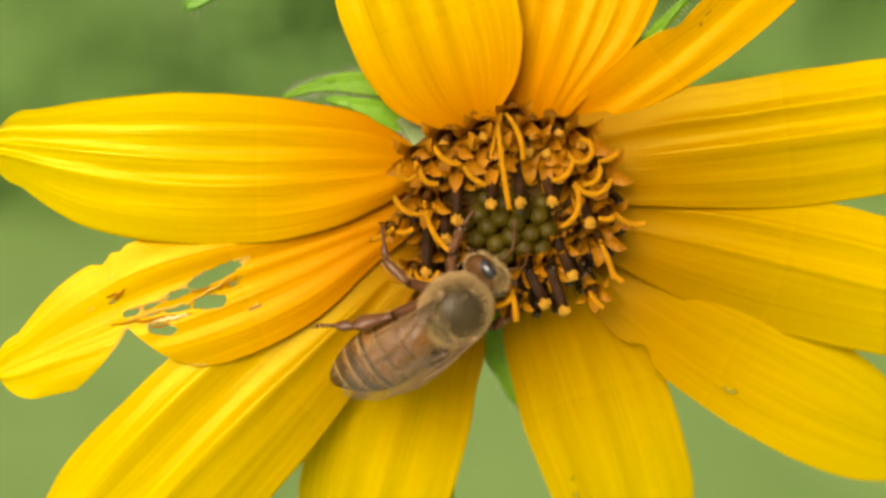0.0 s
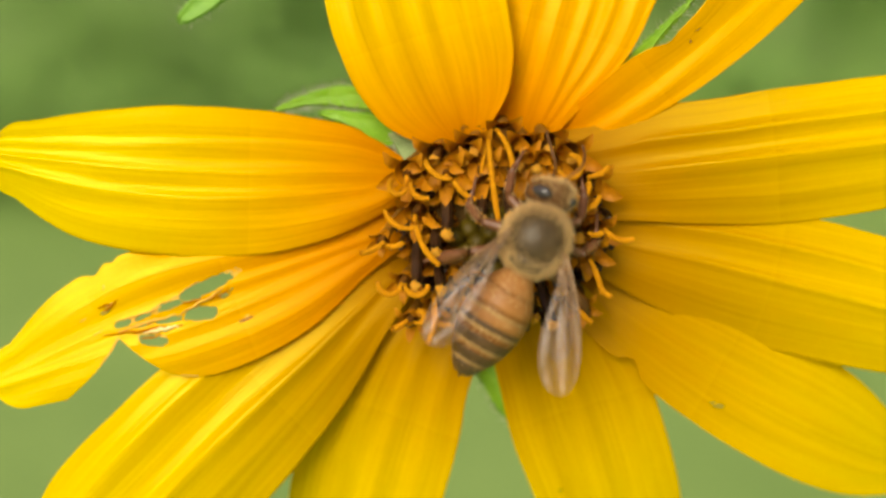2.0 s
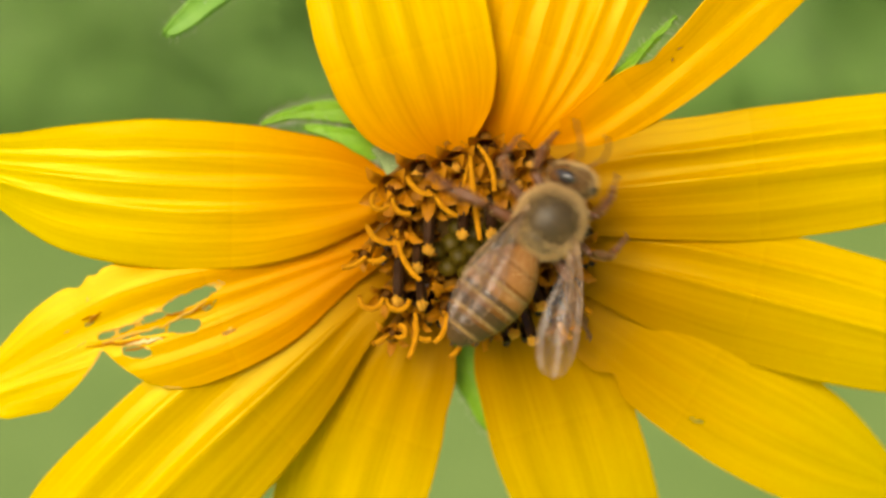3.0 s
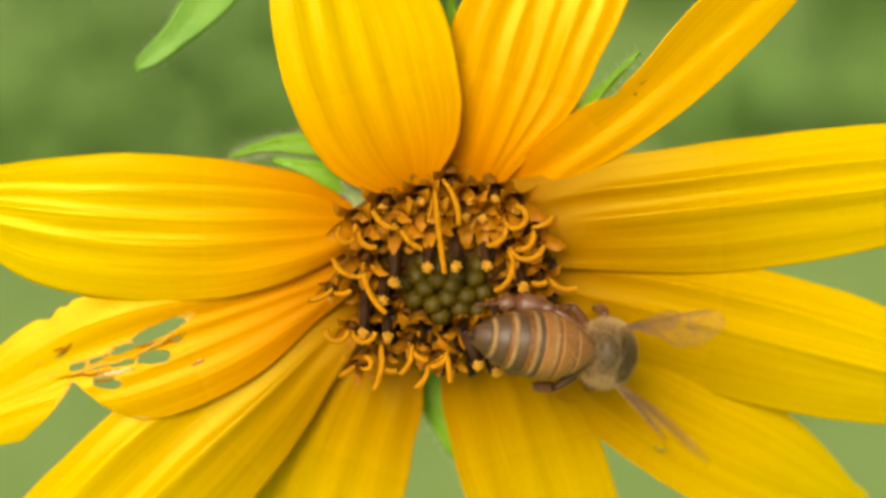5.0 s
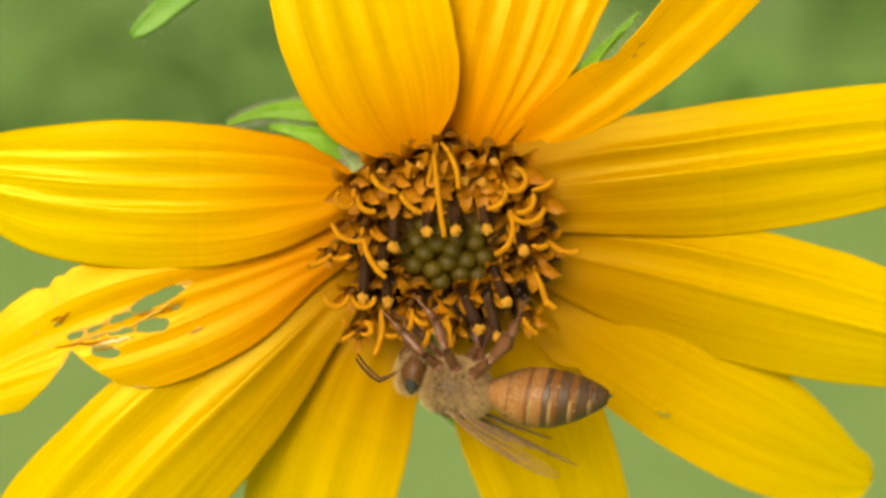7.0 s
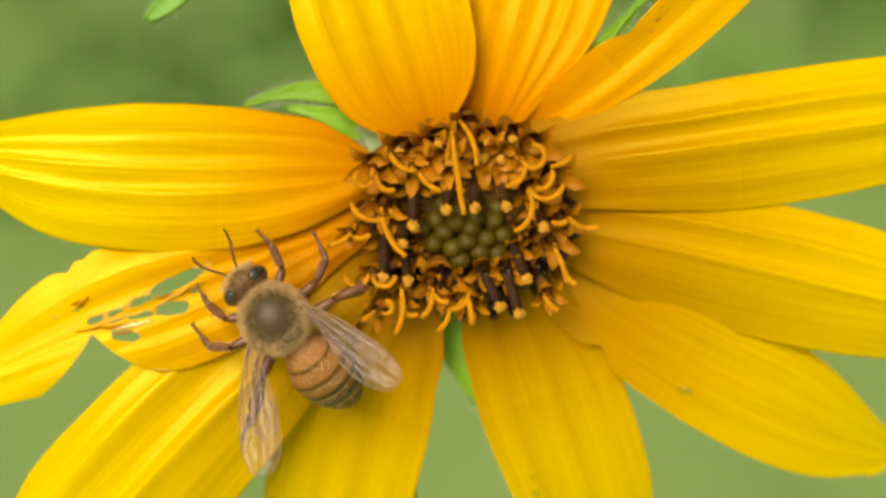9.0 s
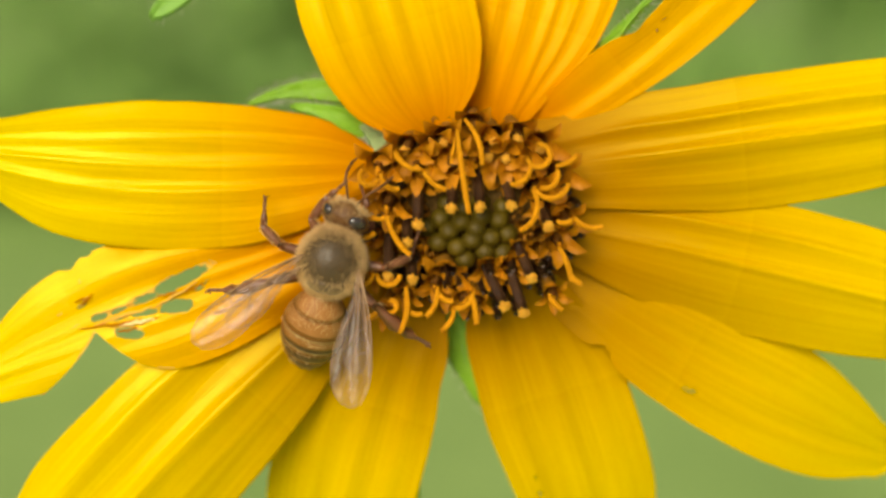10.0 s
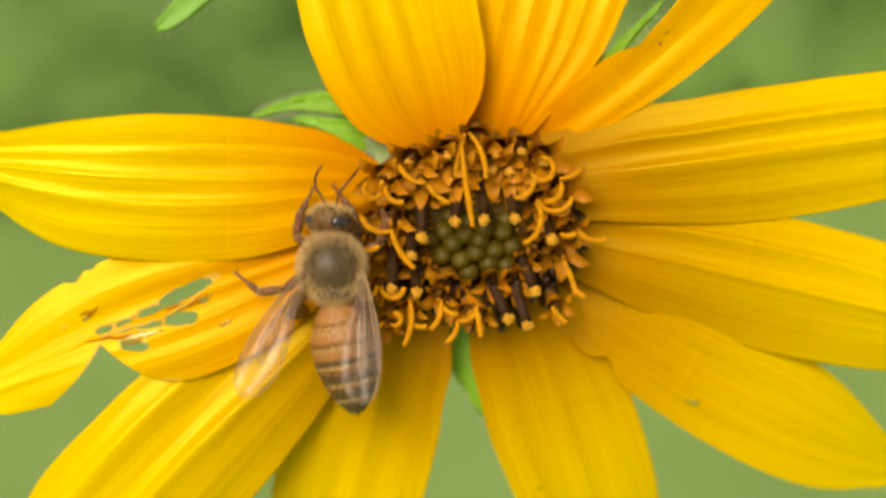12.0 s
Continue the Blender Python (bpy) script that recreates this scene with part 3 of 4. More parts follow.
def corolla(foot, mouth, size, seed):
    """A small yellow bell with five pointed lobes that curl outward."""
    rnd = random.Random(seed)
    d = (mouth - foot).normalized()
    side = d.cross(Vector((0.3, 1, 0.2))).normalized()
    up = side.cross(d)
    verts, faces, n = [], [], 20
    for s, r in ((0.0, 0.30), (0.45, 0.45), (0.8, 0.62), (1.0, 0.78)):
        for k in range(n):
            a = 2 * math.pi * k / n
            verts.append(foot.lerp(mouth, s) + size * r * (math.cos(a) * side + math.sin(a) * up))
    for i in range(3):
        for k in range(n):
            faces.append((i * n + k, i * n + (k + 1) % n, (i + 1) * n + (k + 1) % n, (i + 1) * n + k))
    for lobe in range(5):
        curl, first = rnd.uniform(0.0, 1.0), len(verts)
        for row, (w, out, fwd) in enumerate(((0.98, 0.80, 0.0), (0.70, 1.0, 0.42), (0.42, 1.2 + 0.15 * curl, 0.85 - 0.15 * curl), (0.04, 1.42 + 0.5 * curl, 1.3 - 0.8 * curl))):
            for c in range(5):
                a = 2 * math.pi * (lobe + 0.5 + (c - 2) * 0.25 * w * 0.92) / 5
                verts.append(mouth + size * (out * (math.cos(a) * side + math.sin(a) * up) + d * (fwd + 0.10 * abs(c - 2) * w)))
        for row in range(3):
            for c in range(4):
                q = first + row * 5 + c
                faces.append((q, q + 1, q + 6, q + 5))
    return verts, faces


def two_tone(ob):
    """A bell's tube is brown, its lobes are yellow."""
    ob.data.materials.append(COROLLA_TUBE)
    ob.data.polygons.foreach_set("material_index", [1 if i % 120 < 40 else 0 for i in range(len(ob.data.polygons))])
    return ob


def anther(foot, tip, r=0.40):
    """A dark five-sided sleeve with ridges, a little wider where it opens."""
    verts, faces = tube([foot, foot.lerp(tip, 0.35), foot.lerp(tip, 0.8), tip], [r * 0.75, r, r * 1.02, r * 0.8], 20)
    for i, v in enumerate(verts):
        c = foot.lerp(tip, (0, 0.35, 0.8, 1.0)[i // 20])
        verts[i] = c + (v - c) * (1.0 if i % 4 else 0.72)
    return verts, faces


def pollen_ball(p, r, seed):
    rnd, bits = random.Random(seed), [blob(p, (r * 0.85, r * 0.85, r * 0.85), 8, 6)]
    for k in range(26):
        v = Vector((rnd.gauss(0, 1), rnd.gauss(0, 1), rnd.gauss(0, 1))).normalized()
        bits.append(blob(p + v * r * 0.85, (r * 0.24,) * 3, 5, 4))
    return bits


def stigma_arm(x, y, heading, bend, length, seed):
    """One curled arm of a style, rough with pollen."""
    rnd = random.Random(seed)
    pts = [Vector(face(p.x, p.y, p.z)) for p in arc((x, y, 3.2), heading, bend, length, rnd.uniform(-0.3, 0.8), 13)]
    bits = [tube(pts, [0.15 + 0.07 * min(1, i / 5) * (1 if i < 11 else 0.6) for i in range(13)], 7)]
    for k in range(int(length * 22)):
        i = rnd.randrange(2, 12)
        v = Vector((rnd.gauss(0, 1), rnd.gauss(0, 1), rnd.gauss(0, 1))).normalized()
        bits.append(blob(pts[i].lerp(pts[i + 1], rnd.random()) + v * 0.19, (0.055,) * 3, 4, 3))
    return bits


OPEN_FLORETS = [
    (-1.8, 6.5, (-1.9, 5.4, -112, -209, 2.4), (-1.6, 5.9, -101, 118, 2.1)),
    (1.0, 6.6, (1.3, 6.1, 182, -76, 2.5), (1.5, 6.0, -65, 48, 2.2)),
    (3.5, 6.8, (4.0, 9.0, -85, 5, 6.2)),
    (5.1, 9.2, (4.6, 9.7, -47, -46, 3.6)),
    (8.4, 7.2, (9.1, 6.9, -81, 270, 4.0), (9.3, 6.6, -75, -113, 2.6)),
    (11.3, 5.7, (11.3, 6.3, 1, 52, 1.8), (11.3, 6.0, -68, -131, 2.3)),
    (9.7, 4.6, (9.6, 4.7, -67, 147, 3.4), (9.5, 4.5, -56, -105, 3.6)),
    (-1.2, 3.7, (-1.2, 2.6, 200, -99, 3.0), (-1.2, 2.7, -81, 43, 3.4)),
    (-3.7, 1.6, (-3.6, 1.5, -133, -43, 1.9), (-3.4, 1.3, -26, 72, 1.4)),
    (-2.1, -1.4, (-2.3, -1.5, -92, -187, 2.7), (-2.0, -1.6, -85, 172, 2.5)),
    (0.1, -3.1, (0.1, -2.6, -77, -42, 3.4), (0.1, -3.9, -76, 103, 1.5)),
    (2.2, -2.2, (2.4, -2.6, -81, -62, 2.4), (2.6, -3.0, -76, 97, 1.3)),
    (4.3, -3.4, (5.0, -3.0, -90, -102, 2.0), (3.6, -4.1, -89, -60, 2.0)),
    (11.2, 0.9, (11.4, 0.3, -60, -21, 2.7), (12.2, -1.7, -64, 44, 1.1)),
    (11.7, 2.4, (11.3, 2.2, -30, 72, 1.2), (12.5, 2.5, -57, 77, 2.4)),
    (-1.6, -4.2, (-1.3, -4.3, -35, 226, 1.8), (-1.9, -4.2, -130, -37, 1.2)),
    (5.2, -3.7, (5.0, -3.2, -78, -8, 2.1)),
    (10.8, -3.1, (10.6, -3.2, -64, 31, 1.5)),
]
# Sleeves that still hold their pollen: x, y of the foot, x, y of the tip
SLEEVES = [(3.5, 5.2, 3.5, 3.3), (5.4, 5.7, 5.6, 3.4), (7.4, 5.4, 7.9, 3.5), (1.0, 5.0, 1.0, 2.2), (0.2, 2.3, 0.2, 0.8), (-1.2, 1.2, -1.2, -1.6), (0.4, -0.2, 0.6, -1.9), (10.1, 3.3, 10.6, 1.9), (8.4, 0.2, 9.3, -1.9), (6.0, -1.3, 7.3, -3.9), (7.8, -1.6, 8.7, -4.4),]


def open_floret(k, x, y, arms):
    mouth, foot = face(x, y, 1.2), face(x, y, 1.2) * 0.0 + Vector((0, 0, -2.2)) + inner(x, y)
    bell = two_tone(obj("floret", [corolla(foot, mouth, 0.7 if x < -3 else 1.35 if y > 5 else 1.2 if y > 0 else 0.85, k)], COROLLA, flower))
    tip = mouth + (mouth - foot).normalized() * 0.6
    obj("anther", [anther(mouth.lerp(foot, 0.5), tip, 0.36)], ANTHER_OLD, bell, "dark brown anther sleeve")
    if not arms:
        obj("pollen", pollen_ball(tip + (tip - foot).normalized() * 0.1, 0.42, 90 + k), POLLEN, bell, "tuft of golden pollen")
    for a, arm in enumerate(arms):
        start = face(arm[0], arm[1], 3.2)
        obj("stigma", [tube([tip, tip.lerp(start, 0.6), start], [0.14, 0.14, 0.15], 6)] + stigma_arm(*arm, k * 3 + a), STIGMA, bell, "curled orange stigma")


def sleeve(k, x0, y0, x1, y1):
    foot, tip = face(x0, y0, 0.4), face(x1, y1, 2.8)
    back = (foot - tip).normalized()
    bell = two_tone(obj("floret", [corolla(foot + back * 1.6 + Vector((0, 0, -1.0)), foot, 0.85, 50 + k)], COROLLA, flower))
    obj("anther", [anther(foot + back * 0.6, tip, 0.40)], ANTHER, bell, "dark brown anther sleeve")
    obj("pollen", pollen_ball(tip + (tip - foot).normalized() * 0.15, 0.46, k), POLLEN, bell, "tuft of golden pollen")


# Bells that open downward below the buds: x, y of the foot, x, y of the mouth, size
HANGING_BELLS = [(2.65, -0.15, 2.95, -1.7, 1.5), (5.72, -0.06, 6.11, -1.12, 0.95), (7.3, 0.02, 7.77, -0.95, 0.85), (0.65, 0.85, 0.79, -0.13, 0.8)]


def hanging_bell(k, x0, y0, x1, y1, size):
    foot, mouth = face(x0, y0 + 0.4, -2.2), face(x1, y1, 0.6)
    bell = two_tone(obj("floret", [corolla(foot, mouth, size, 70 + k)], COROLLA, flower))
    tip = mouth + (mouth - foot).normalized() * size * 0.9
    obj("anther", [anther(foot.lerp(mouth, 0.4), tip, 0.34)], ANTHER, bell, "dark brown anther sleeve")


def buds():
    for i in range(19):
        r, a = 0.74 * math.sqrt(i + 0.3), i * 2.39996
        x, y = 4.8 + r * math.cos(a) * 1.05, 1.8 + r * math.sin(a) * 0.80
        z = 0.3 - 0.07 * r * r
        tilt = Matrix.Rotation(radians(25), 3, "X")
        obj("bud", [blob((x, y, z), (0.80, 0.74, 0.85), 14, 9, tilt), blob((x, y - 0.28, z + 0.66), (0.2, 0.2, 0.16), 7, 5)], BUD, flower)


def filler():
    """Yellow bells and dark sleeves that crowd between the open florets, too tight to pick apart."""
    rnd, bits, dark = random.Random(8), [], []
    for i in range(170):
        a, r = i * 2.39996, 3.7 + 3.5 * math.sqrt(rnd.random())
        x, y = 5.0 + r * math.cos(a) * 1.06, 2.4 + r * math.sin(a) * 0.95
        z = -0.5 - 0.05 * (r - 3) ** 2
        p = face(x, y, z)
        d = Vector((0.25 * math.cos(a), 0.25 * math.sin(a) - 0.38, 1.0)).normalized()
        if y < 0.5 or (i % 3 if y > 5.5 else i % 2 or r > 6.1):
            dark.append(anther(p - d * 2.0, p + d * rnd.uniform(0.0, 1.3), 0.34))
        else:
            bits.append(corolla(p - d * 1.8, p + d * rnd.uniform(-0.4, 0.8), rnd.uniform(0.55, 0.85), 200 + i))
    for i in range(26):
        a = (i / 26 - 0.12) * 1.5 * math.pi
        r = 3.5 + 0.5 * rnd.random()
        p = face(4.8 + r * math.cos(a) * 1.06, 1.7 + r * math.sin(a) * 0.92, -0.9)
        d = Vector((-0.35 * math.cos(a), -0.35 * math.sin(a) - 0.25, 1.0)).normalized()
        bits.append(corolla(p - d * 1.5, p + d * rnd.uniform(0.2, 0.9), rnd.uniform(0.34, 0.46), 400 + i))
    tagged(two_tone(obj("crowded_corolla", bits, COROLLA_SHADE, flower)), "", "", "", "stuff")
    tagged(obj("crowded_anther", dark, ANTHER, flower), "", "", "", "stuff")


for k, (x, y, *arms) in enumerate(OPEN_FLORETS):
    open_floret(k, x, y, arms)
for k, (x, y) in enumerate(((6.6, 8.3), (7.4, 7.1), (8.3, 8.5), (3.0, 8.3), (2.3, 7.7), (9.9, 7.8), (6.2, 7.2), (0.2, 7.7))):
    open_floret(30 + k, x, y, ())
for k, row in enumerate(SLEEVES):
    sleeve(k, *row)
for k, row in enumerate(HANGING_BELLS):
    hanging_bell(k, *row)
buds()
filler()


# ---- the bee: head along y, back along z ----
BS = S * 1.08


def bee_part(name, pieces, material, parent, label="", origin=(0, 0, 0)):
    return obj(name, pieces, material, parent, label, BS, True, origin)


BEE_ROWS = [
    (0.0, 0.85, -4.19, 5.00, 42, -10, 22),
    (0.2, 0.71, -3.76, 5.00, 40, -10, 22),
    (0.4, 0.81, -3.88, 5.00, 32, -10, 20),
    (0.5, 1.90, -3.29, 5.00, 35, -10, 18),
    (0.7, 3.09, -3.19, 5.00, 46, -10, 16),
    (0.9, 3.72, -3.27, 5.00, 45, -10, 18),
    (1.0, 4.47, -2.96, 5.00, 44, -10, 20),
    (1.2, 4.81, -2.50, 5.50, 45, -8, 20),
    (1.4, 4.86, -2.41, 5.50, 45, -8, 20),
    (1.5, 5.50, -1.69, 6.00, 46, -8, 18),
    (1.6, 5.80, -1.07, 6.00, 48, -6, 16),
    (1.8, 6.42, -0.71, 6.50, 58, -5, 10),
    (2.0, 7.07, 1.62, 7.00, 66, -3, 4),
    (2.2, 7.10, 4.10, 7.00, 74, 0, 0),
    (2.5, 7.85, 4.21, 7.00, 77, -2, 0),
    (2.6, 7.77, 4.34, 7.00, 77, -2, 0),
    (2.8, 7.33, 6.27, 7.00, 86, -8, 0),
    (3.0, 9.38, 4.07, 7.00, 55, -5, 6),
    (3.2, 12.63, 4.53, 7.00, 40, 0, 8),
    (4.8, 14.2, -1.29, 6.00, -4, -36, 0),
    (4.9, 15.3, -2.05, 5.50, -6, -52, 0),
    (5.0, 16.2, -2.8, 5.00, -8, -64, 0),
    (5.1, 12.75, -5.32, 5.00, -95, -62, -25),
    (5.2, 8.7, -8.2, 4.00, -170, -48, -100),
    (5.3, 9.85, -6.13, 4.00, -200, -46, -135),
    (5.5, 9.76, -6.95, 4.00, -222, -50, -165),
    (5.7, 10.1, -6.2, 4.00, -216, -50, -160),
    (5.9, 10.8, -5.95, 4.00, -206, -54, -145),
    (6.0, 10.7, -5.75, 4.00, -200, -58, -132),
    (6.1, 10.5, -5.80, 4.00, -193, -55, -122),
    (6.3, 10.7, -6.3, 4.00, -190, -50, -115),
    (6.5, 10.3, -6.9, 4.00, -185, -47, -108),
    (6.6, 9.78, -7.96, 4.00, -152, -28, -95),
    (6.7, 8.53, -8.28, 4.00, -154, -32, -95),
    (6.9, 5.98, -8.01, 4.00, -164, -16, -90),
    (7.0, 5.5, -8.1, 4.00, -192, -10, -92),
    (7.1, 5.21, -7.99, 4.00, -188, -2, -95),
    (7.2, 5.25, -8.39, 4.00, -186, -2, -95),
    (8.0, -1.12, -8.62, 7.00, -190, 0, -45),
    (8.8, -8.48, -7.36, 4.50, -196, -3, 0),
    (8.9, -8.98, -3.38, 4.50, -228, -3, 0),
    (9.0, -8.87, -4.45, 4.50, -228, -4, 0),
    (9.1, -8.59, -2.51, 5.00, -248, 4, 0),
    (9.2, -6.97, -0.26, 5.50, -268, 6, 0),
    (9.3, -4.69, -3.24, 6.00, -248, 8, 0),
    (9.4, -3.70, 1.05, 6.00, -270, 10, 0),
    (9.5, -3.91, -0.20, 5.50, -278, 14, 0),
    (9.7, -4.57, -0.82, 5.00, -279, 8, 0),
    (9.9, -5.03, -0.22, 4.50, -284, 2, 0),
    (10.0, -5.10, -0.53, 4.50, -284, 0, 2),
    (10.2, -5.16, -0.37, 4.50, -286, 0, 3),
    (10.5, -5.28, -0.64, 4.50, -283, 0, 6),
    (10.7, -5.44, -0.09, 4.50, -284, 0, 5),
    (11.0, -5.39, 0.33, 4.50, -275, 0, 6),
    (11.3, -5.15, 0.61, 4.50, -271, 0, 8),
    (11.6, -5.37, 0.95, 4.50, -267, 0, 8),
    (11.9, -5.43, 0.78, 4.50, -265, 0, 6),
    (12.0, -5.38, -0.06, 4.50, -265, 0, 6),
]
bee = new("honey_bee")
tagged(bee, "honey bee with amber striped abdomen, foraging on the flower", "bee")


def ring_body(profile, seg=28, back_only=False):
    """A body of revolution about y from (y, half width, half height, z of its middle), or its back alone."""
    verts, faces = [], []
    for y, w, h, z in profile:
        for k in range(seg):
            a = 2 * math.pi * k / seg
            verts.append(Vector((w * math.cos(a), y, z + h * math.sin(a))))
    for i in range(len(profile) - 1):
        for k in range(seg):
            a, b = i * seg + k, i * seg + (k + 1) % seg
            if not back_only or k < seg / 2:
                faces.append((a, b, b + seg, a + seg))
    if not back_only:
        faces.append(tuple(range(seg))[::-1])
        faces.append(tuple(range((len(profile) - 1) * seg, len(profile) * seg)))
    return verts, faces


def hair_coat(centre, radii, count, length, seed, keep=None, back=0.4):
    """Short hairs that stand on an egg-shaped body and lean backward."""
    rnd, bits, c = random.Random(seed), [], Vector(centre)
    while len(bits) < count:
        v = Vector((rnd.gauss(0, 1), rnd.gauss(0, 1), rnd.gauss(0, 1))).normalized()
        if keep and not keep(v):
            continue
        p = c + Vector((v.x * radii[0], v.y * radii[1], v.z * radii[2]))
        d = (Vector((v.x, v.y - back, v.z)) + 0.35 * Vector((rnd.gauss(0, 1), rnd.gauss(0, 1), rnd.gauss(0, 1)))).normalized()
        side = d.cross(Vector((rnd.gauss(0, 1), rnd.gauss(0, 1), rnd.gauss(0, 1)))).normalized() * 0.012
        e = p + d * length * rnd.uniform(0.5, 1.2)
        m = p.lerp(e, 0.5)
        bits.append(([p - side, p + side, m + side * 0.8, e, m - side * 0.8], [(0, 1, 2, 4), (4, 2, 3)]))
    return bits


def build_thorax():
    th = bee_part("thorax", [blob((0, 0, 0), (2.05, 2.25, 1.85), 28, 18), blob((0, -1.5, 0.55), (1.35, 0.75, 0.9), 16, 10)], THORAX, bee, "olive-brown thorax under a coat of tan fuzz")
    thick = lambda v: random.random() < max(0.0, min(1.0, 2.2 - 2.9 * max(0.0, v.z) + 1.3 * abs(v.y) ** 3))
    tagged(bee_part("fuzz", hair_coat((0, 0, 0), (2.05, 2.25, 1.85), 15000, 0.50, 1, thick), FUZZ, th), "", "", "", "stuff")
    tagged(bee_part("fuzz", hair_coat((0, 0, 0), (2.05, 2.25, 1.85), 1500, 0.26, 2, lambda v: v.z > 0.45), FUZZ_DARK, th), "", "", "", "stuff")
    tagged(bee_part("fuzz", hair_coat((0, 0, 0), (2.05, 2.25, 1.85), 700, 0.24, 5, lambda v: 0.45 < v.z < 0.88), FUZZ, th), "", "", "", "stuff")


def build_head():
    hd = bee_part("head", [blob((0, 3.0, -0.55), (1.75, 0.95, 1.45), 24, 14), blob((0, 3.6, -1.5), (0.85, 0.6, 0.9), 14, 10), blob((0, 3.3, 0.35), (0.9, 0.7, 0.55), 14, 8)], BEE_BROWN, bee, "brown head with tan hair between the eyes", origin=(0, 2.3, -0.4))
    o = Vector((0, 2.3, -0.4))
    for s in (-1, 1):
        bee_part("eye", [([v - o for v in p[0]], p[1]) for p in [blob((s * 1.02, 2.98, -0.15), (0.66, 0.52, 1.02), 20, 14, Matrix.Rotation(radians(s * 18), 3, "Z") @ Matrix.Rotation(radians(-s * 14), 3, "Y"))]], EYE, hd, "glossy black compound eye")
        pts = [Vector((s * 0.32, 4.05, -0.35)), Vector((s * 0.62, 4.6, 0.15)), Vector((s * 0.95, 5.1, 0.45)), Vector((s * 1.25, 5.7, 0.2)), Vector((s * 1.4, 6.4, -0.3)), Vector((s * 1.4, 6.9, -0.8))]
        bee_part("antenna", [tube([p - o for p in pts], [0.08, 0.08, 0.10, 0.10, 0.10, 0.07], 8)], BEE_BROWN, hd)
        bee_part("mandible", [tube([Vector((s * 0.5, 3.7, -2.1)) - o, Vector((s * 0.45, 4.0, -2.5)) - o, Vector((s * 0.1, 4.1, -2.8)) - o], [0.22, 0.18, 0.06], 8)], BEE_BROWN, hd)
    bee_part("tongue", [tube([Vector((0, 3.8, -2.2)) - o, Vector((0, 4.2, -3.0)) - o, Vector((0, 4.3, -3.9)) - o], [0.18, 0.14, 0.05], 8)], BEE_AMBER, hd)
    coat = hair_coat((0, 3.15, -0.55), (1.6, 0.95, 1.45), 2200, 0.42, 3, lambda v: abs(v.x) < 0.78, -0.3)
    coat += hair_coat((0, 3.3, 0.35), (0.9, 0.7, 0.55), 250, 0.4, 4, None, -0.3)
    tagged(bee_part("fuzz", [([v - o for v in p[0]], p[1]) for p in coat], FUZZ, hd), "", "", "", "stuff")
    return hd


def abdomen_size(t):
    """Half width along the abdomen, from its waist to its tip."""
    return 2.27 * (math.sin(math.pi * min(0.5, 0.10 + t * 0.95)) if t < 0.45 else math.cos((t - 0.45) / 0.55 * math.pi / 2 * 0.93) ** 0.68)


def build_abdomen():
    o = Vector((0, -2.0, -0.2))
    mid = lambda t: -0.15 - 1.0 * t * t
    core = [(-7.9 * t, abdomen_size(t) * 0.93, abdomen_size(t) * 0.84, mid(t)) for t in [i / 24 for i in range(25)]]
    ab = bee_part("abdomen", [ring_body([(y + 0.0, w, h, z) for y, w, h, z in core])], BEE_DARK, bee, "amber abdomen with dark and pale bands")
    ab.location = o * BS
    cuts = [0.0, 0.20, 0.37, 0.53, 0.69, 0.84, 1.0]
    for i in range(6):
        a, b = cuts[i], cuts[i + 1] + (0.015 if i < 5 else 0)
        amber_to = a + (b - a) * (0.92, 0.84, 0.74, 0.52, 0.45, 0.30)[i]
        def band(t0, t1, grow, n=7, back_only=False):
            rows = []
            for k in range(n):
                t = t0 + (t1 - t0) * k / (n - 1)
                f = grow + 0.02 * (t - a) / (b - a)
                rows.append((-7.9 * t, abdomen_size(t) * (0.95 + f), abdomen_size(t) * (0.86 + f), mid(t)))
            return ring_body(rows, 28, back_only)
        bee_part("tergite", [band(a, amber_to, 0.012)], BEE_AMBER if i < 3 else BEE_DEEP if i < 5 else BEE_BROWN, ab, "glossy amber plate")
        bee_part("tergite", [band(max(a, amber_to - 0.004), b, 0.006)], BEE_BAND if i > 1 else BEE_DEEP, ab, "dark rear margin")
        if i > 1:
            bee_part("hair_ring", [band(a + 0.002, a + (b - a) * 0.26, 0.016, 4, True)], BEE_PALE, ab, "pale hair ring")
        rnd, hairs = random.Random(30 + i), []
        for k in range((600, 260, 160, 90, 90, 60)[i]):
            t = a + (b - a) * (rnd.random() * 0.45 if i else rnd.random())
            g = rnd.uniform(0, 2 * math.pi)
            w, h = abdomen_size(t) * 0.985, abdomen_size(t) * 0.90
            p = Vector((w * math.cos(g), -7.9 * t, mid(t) + h * math.sin(g)))
            d = Vector((math.cos(g) * 0.45, -1.0, math.sin(g) * 0.45)) + 0.2 * Vector((rnd.gauss(0, 1), rnd.gauss(0, 1), rnd.gauss(0, 1)))
            d = d.normalized() * rnd.uniform(0.15, 0.34)
            side = d.cross(Vector((math.cos(g), 0, math.sin(g)))).normalized() * 0.012
            hairs.append(([p - side, p + side, p + d], [(0, 1, 2)]))
        tagged(bee_part("hair_band", hairs, FUZZ, ab, "pale hair band"), "", "", "", "stuff")
    bee_part("sting_tip", [tube([Vector((0, -7.65, -1.1)), Vector((0, -8.0, -1.25)), Vector((0, -8.2, -1.35))], [0.25, 0.14, 0.03], 8)], BEE_DARK, ab)
    return ab


